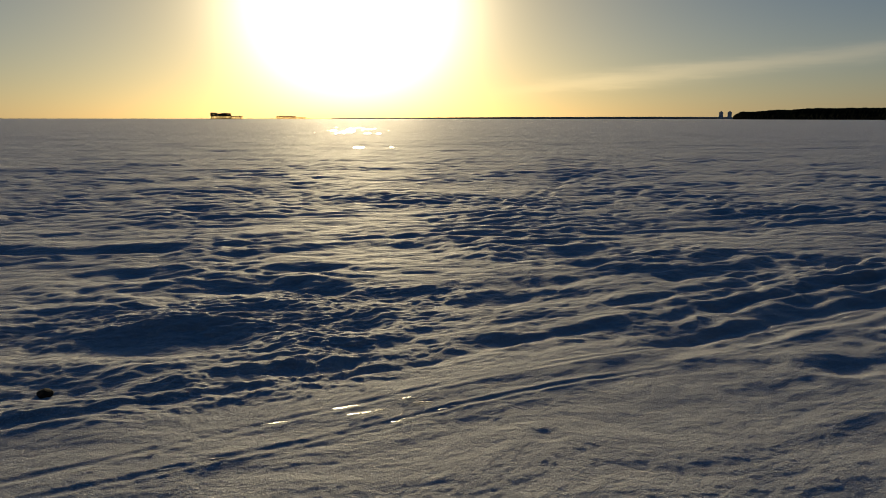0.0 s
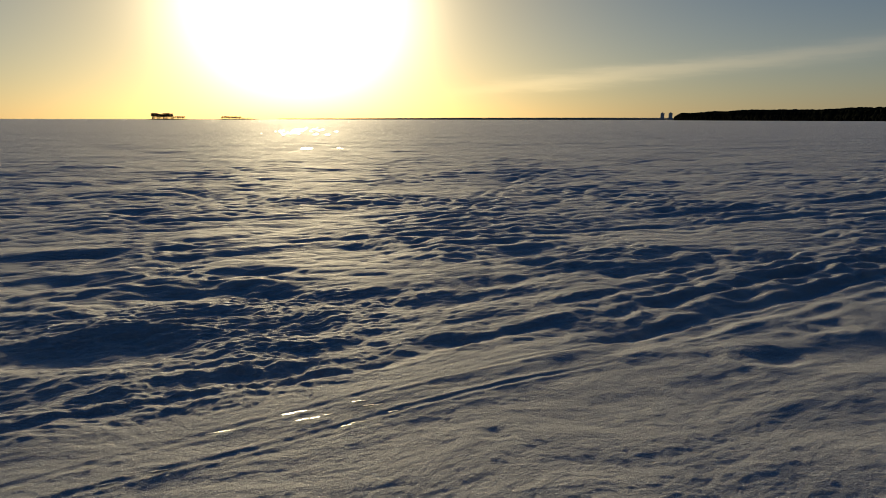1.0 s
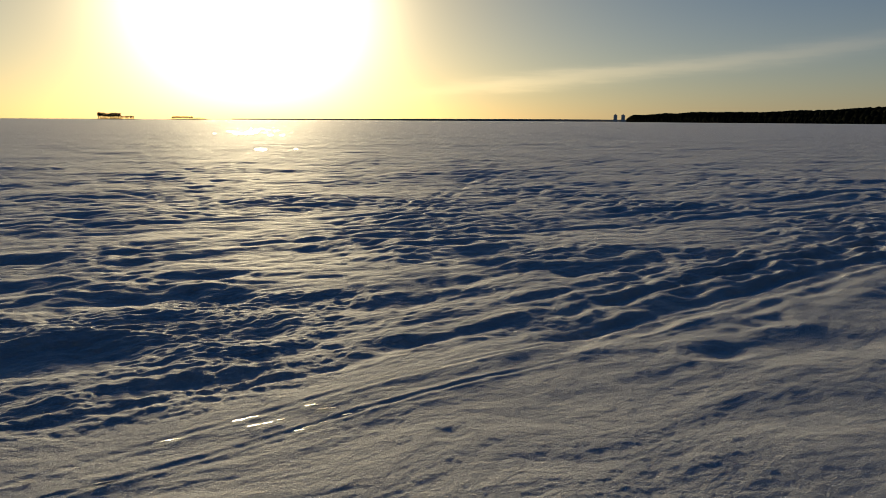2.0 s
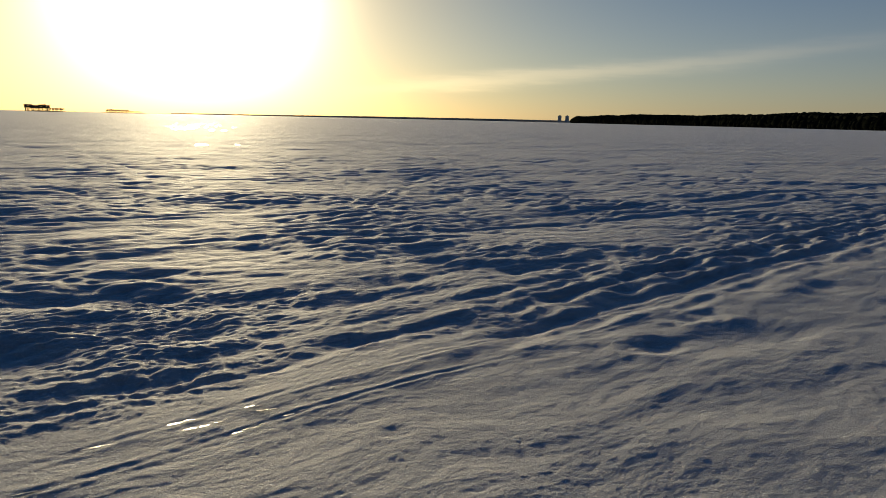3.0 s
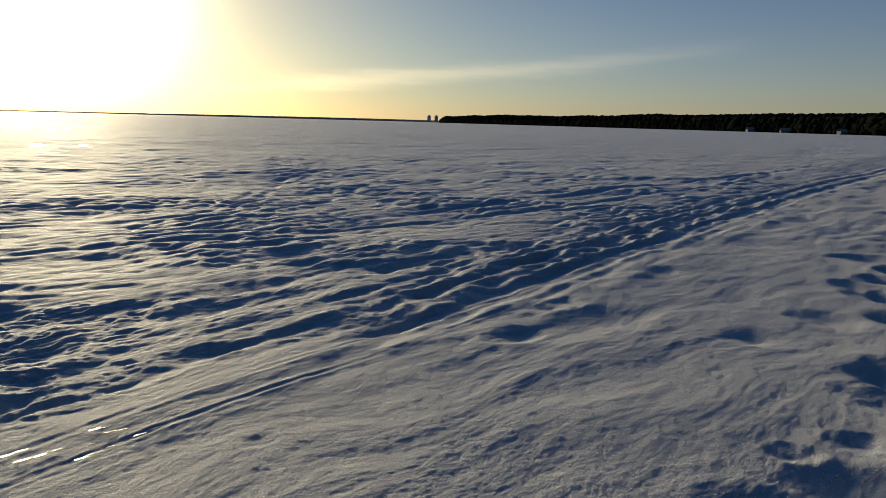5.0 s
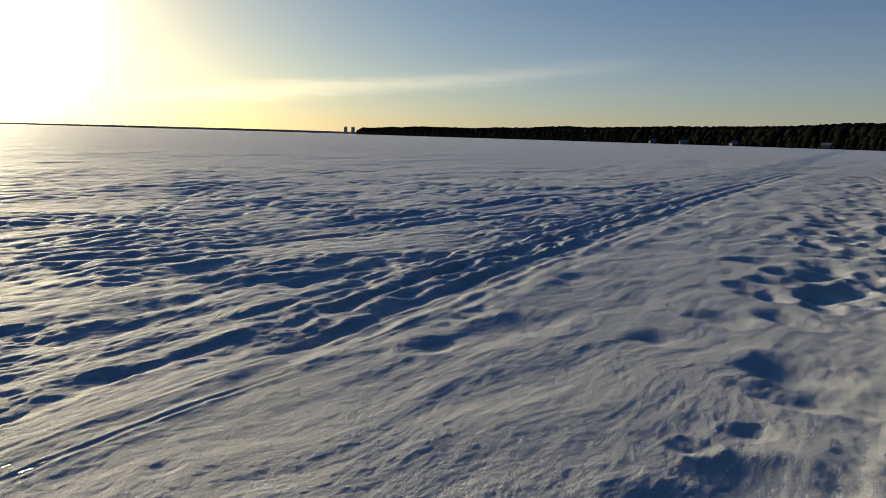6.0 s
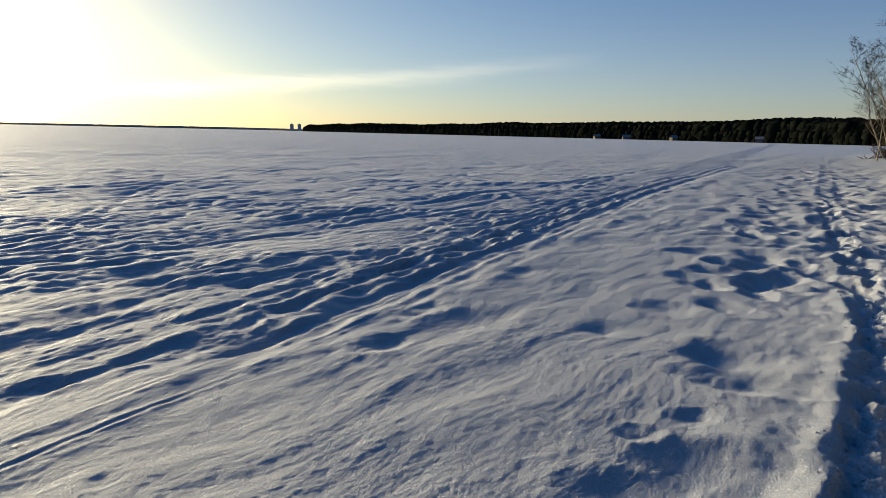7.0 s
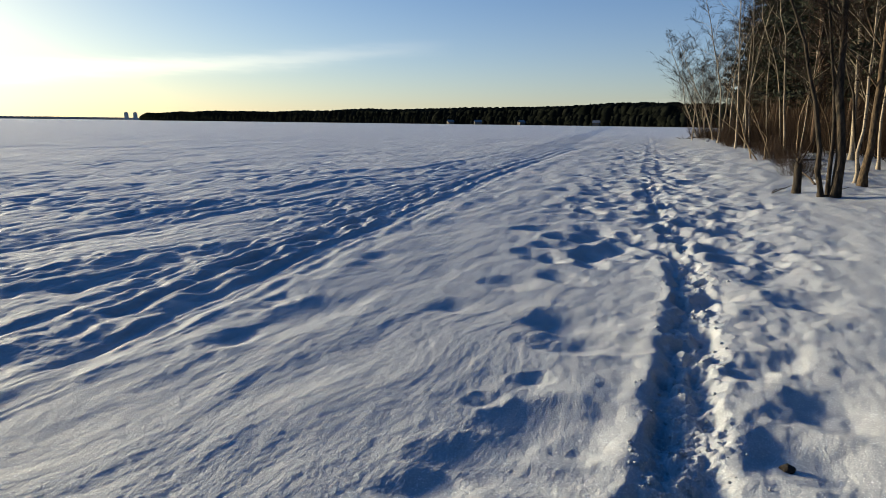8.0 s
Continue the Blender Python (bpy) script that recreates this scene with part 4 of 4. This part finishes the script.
# ---- the two tower blocks on the headland ----
def box(t, x0, x1, y0, y1, z0, z1):
    c = [Vector((x, y, z)) for z in (z0, z1) for y in (y0, y1) for x in (x0, x1)]
    for f in ((0, 2, 3, 1), (4, 5, 7, 6), (0, 1, 5, 4), (1, 3, 7, 5), (3, 2, 6, 7), (2, 0, 4, 6)):
        t.quad(*[c[k] for k in f])


def tower_block(bearing, reach, wide, tall):
    x, y = far_point(bearing, reach)
    ob = thing("apartment_tower", pose(x, y, 0, 0, 0, -bearing), "tall pale apartment tower on the far shore", "building", "towers on the far shore")
    t = Tubes()
    box(t, -wide / 2, wide / 2, -8, 8, -1, tall)
    part("wall", t.mesh("wall", CONCRETE, False), ob)
    t = Tubes()
    box(t, -wide / 2 - 0.3, wide / 2 + 0.3, -8.3, 8.3, tall, tall + 0.6)
    box(t, -2.5, 2.5, -2.5, 2.5, tall + 0.6, tall + 3.2)
    part("roof", t.mesh("roof", ROOFING, False), ob)
    t = Tubes()
    box(t, -0.9, 0.9, -0.05, 0.06, -0.8, 0.8)
    pane = t.mesh("window", GLASS_DARK, False)
    for floor_number in range(int(tall / 3) - 1):
        for k in range(4):
            part("window", pane, ob).location = (wide * (k - 1.5) / 4.2, -8.0, 3.0 + 3 * floor_number)
    return ob


tower_block(23.72, 2400, 13, 24)
tower_block(24.37, 2400, 13, 24)


# ---- cabins along the far shore ----
def cabin(bearing, reach, wide, turn):
    x, y = far_point(bearing, reach)
    ob = thing("cabin", pose(x, y, 0.3, 0, 0, turn - bearing), "small dark wooden cabin with grey roof on the far shore", "cabin", "cabins on the far shore")
    t = Tubes()
    box(t, -wide / 2, wide / 2, -3, 3, -0.6, 2.6)
    part("wall", t.mesh("wall", PLANKS, False), ob)
    t = Tubes()
    for side in (-1, 1):
        a, b, c, d = (Vector(p) for p in ((-wide / 2 - 0.4, side * 3.5, 2.5), (wide / 2 + 0.4, side * 3.5, 2.5), (wide / 2 + 0.4, 0, 4.6), (-wide / 2 - 0.4, 0, 4.6)))
        up = Vector((0, 0, 0.25))
        t.quad(a, b, c, d), t.quad(a + up, b + up, c + up, d + up), t.quad(a, b, b + up, a + up)
    part("roof", t.mesh("roof", ROOFING, False), ob)
    for k in (-1, 1):
        t = Tubes()
        box(t, k * wide / 4 - 0.5, k * wide / 4 + 0.5, -3.06, -2.95, 0.8, 1.9)
        part("window", t.mesh("window", GLASS_DARK, False), ob)


for bearing, reach, wide, turn in ((51.0, 765, 7, 20), (53.5, 722, 8, 10), (57.4, 670, 6, 30), (64.0, 592, 6, -10)):
    cabin(bearing, reach, wide, turn)


# ---- ice ----
def ice_sheet(place, name, label, seed, swell):
    """A thin sheet of refrozen meltwater with a ragged outline and a gently wavy face."""
    px, py, long, wide, bearing, level = place
    t, ring, steps = Tubes(), 36, 14
    rng = random.Random(seed)
    ragged = [rng.uniform(0.75, 1.3) for _ in range(ring)]
    for j in range(steps + 1):
        share = max(1 - j / steps, 0.01)
        for k in range(ring):
            a = 2 * math.pi * k / ring
            x, y = wide * 1.2 * share * ragged[k] * math.cos(a), long * 1.2 * share * ragged[k] * math.sin(a)
            t.verts.append((x, y, swell * noise.noise(Vector((x / 0.09, y / 0.22, seed))) if swell else 0.0))
    for j in range(steps):
        for k in range(ring):
            n = (k + 1) % ring
            t.faces.append((j * ring + k, j * ring + n, (j + 1) * ring + n, (j + 1) * ring + k))
    ob = new(name, t.mesh(name, ICE))
    ob.matrix_world = pose(px, py, level, 0, 0, -bearing)
    return tagged(ob, label, "ice", "ice patches")


for k, place in enumerate(ICE_PLACES):
    ice_sheet(place, "ice_patch", "shining patch of bare wet lake ice", k, 0.0)
for k, (x, y, long, wide) in enumerate(ICE_SLIVERS):
    sliver = ice_sheet((x, y, long, wide, 66, 0.0), "ice_patch", "thin sliver of wet refrozen ice in a sledge rut", 20 + k, 0.004)
    sliver.matrix_world = pose(x, y, ground_at(x, y) + 0.012) @ pose(0, 0, 0, -9.0 + 4.0 * math.sin(5 * k), 0, 0) @ pose(0, 0, 0, 0, 0, -66)
rng = random.Random(41)
for k in range(44):
    run = rng.gauss(4, 15)
    side = rng.gauss(0, 2.1 - 0.02 * abs(run))
    x, y = -12.0 - 0.14 * run + side, 86.0 + 0.99 * run
    ice_sheet((x, y, rng.uniform(0.4, 1.4), rng.uniform(0.06, 0.26), -8, 0.012), "ice_patch", "shining patch of bare wet lake ice", 50 + k, 0.0)


# ---- small things on the snow ----
def lump(seed, size, mat, flat=0.7):
    """An irregular clod."""
    dice, bm = random.Random(seed), bmesh.new()
    bmesh.ops.create_icosphere(bm, subdivisions=2, radius=size)
    for v in bm.verts:
        k = 1 + 0.45 * noise.noise(v.co / size * 1.3 + Vector((seed, 0, 0))) + dice.uniform(-0.06, 0.06)
        v.co = Vector((v.co.x * k, v.co.y * k, v.co.z * k * flat))
    mesh = bpy.data.meshes.new("clod")
    bm.to_mesh(mesh)
    bm.free()
    mesh.materials.append(mat)
    return mesh


def crumbs_of_snow():
    """Loose snow crumbs kicked up along the footpath, too many to count."""
    dice, t = random.Random(23), Tubes()
    line = PATH[3:13]
    for _ in range(900):
        k = dice.choices(range(8), (5, 3, 3, 3, 3, 4, 5, 5))[0]
        (ax, ay), (bx, by) = line[k], line[k + 1]
        s, side = dice.random(), dice.gauss(0, 0.13)
        size = math.hypot(bx - ax, by - ay)
        x, y = ax + s * (bx - ax) + side * (by - ay) / size, ay + s * (by - ay) - side * (bx - ax) / size
        r = dice.uniform(0.004, 0.010) if dice.random() < 0.85 else dice.uniform(0.010, 0.020)
        c, ring = Vector((x, y, ground_at(x, y) + 0.1 * r)), len(t.verts)
        for z, w in ((-0.7, 0.5), (-0.1, 1.0), (0.5, 0.7)):
            for j in range(4):
                a = math.pi * j / 2 + z
                t.verts.append(c + Vector((math.cos(a) * w * r * dice.uniform(0.7, 1.3), math.sin(a) * w * r * dice.uniform(0.7, 1.3), z * r * dice.uniform(0.8, 1.2))))
        for z in range(2):
            for j in range(4):
                n = (j + 1) % 4
                t.faces.append((ring + z * 4 + j, ring + z * 4 + n, ring + z * 4 + 4 + n, ring + z * 4 + 4 + j))
        t.faces.append((ring + 8, ring + 9, ring + 10, ring + 11))
    ob = new("snow_crumbs", t.mesh("snow_crumbs", SNOW))
    return tagged(ob, "loose crumbs of broken snow crust along the trodden footpath", "snow", kind="stuff")


crumbs_of_snow()


def clod(x, y, size, seed, label):
    ob = new("clod", lump(seed, size, EARTH))
    ob.matrix_world = pose(x, y, ground_at(x, y) + size * 0.3, 0, 0, 40 * seed)
    return tagged(ob, label, "clod")


clod(3.43, 0.26, 0.035, 3, "small dark clod lying in an old footprint")
# this second lump is added for its dark colour, in place of a shaded hole
clod(-2.42, 3.50, 0.045, 4, "dark lump standing in for a dark hole in the snow")


def stick(seed, x, y, length, thick, turn, tilt, mat, label):
    dice, t = random.Random(seed), Tubes()
    t.tube(bent(dice, Vector((0, 0, 0)), Vector((math.sin(radians(turn)), math.cos(radians(turn)), tilt)), length, 6, 0.12), [thick * (1 - k / 8) for k in range(7)], 6)
    ob = new("fallen_branch", t.mesh("fallen_branch", mat))
    ob.location = (x, y, ground_at(x, y) + thick * 0.5)
    return tagged(ob, label, "branch", "fallen branches by the trees")


def stump(x, y, tall, thick, seed):
    dice = random.Random(seed)
    ob = thing("tree_stump", on_snow(x, y), "short dark broken tree stump with a few side shoots", "stump")
    t = Tubes()
    t.tube(bent(dice, Vector((0, 0, -0.1)), Vector((0.05, 0, 1)), tall + 0.1, 5, 0.05), [thick * k for k in (1.3, 1.1, 1.0, 0.95, 0.9, 0.5)], 10)
    part("trunk", t.mesh("trunk", GREY_BARK), ob)
    for k in range(5):
        t = Tubes()
        a = dice.uniform(0, 6.28)
        t.tube(bent(dice, Vector((0, 0, tall * dice.uniform(0.4, 0.95))), Vector((math.cos(a), math.sin(a), dice.uniform(0.1, 0.9))), dice.uniform(0.3, 0.9), 4, 0.15), [0.018, 0.014, 0.01, 0.008, 0.004], 4)
        part("shoot", t.mesh("shoot", TWIG), ob)
    return ob


stump(15.83, 2.53, 0.78, 0.085, 31)
stump(49.5, 13.2, 1.0, 0.2, 32)
for k, (x, y, length, thick, turn, tilt) in enumerate([(15.5, 2.95, 0.7, 0.014, 128, 0.35), (14.95, 1.98, 0.8, 0.022, 135, 0.15), (15.1, 1.9, 0.6, 0.018, 100, 0.3), (15.8, 3.0, 0.8, 0.012, 110, 0.15), (17.9, 2.5, 1.6, 0.03, 75, 0.06), (19.5, 0.9, 1.4, 0.03, 100, 0.1)]):
    stick(300 + k, x, y, length, thick, turn, tilt, GREY_BARK if k % 2 else TAN_BARK, "bare broken branch lying on the snow by the trees")
for k in range(7):
    stick(320 + k, 69.5 + 0.6 * k, 23.6 - 0.1 * k, 1.8, 0.05, 60 + 17 * k, 0.2 + 0.1 * (k % 3), GREY_BARK, "dark driftwood branch on the snow of the point")
white = new("snowy_stone", lump(8, 0.16, SNOW, 0.9))
white.matrix_world = pose(57.47, 17.15, ground_at(57.47, 17.15) + 0.1)
tagged(white, "small snow-crusted white stone on the shore", "stone")
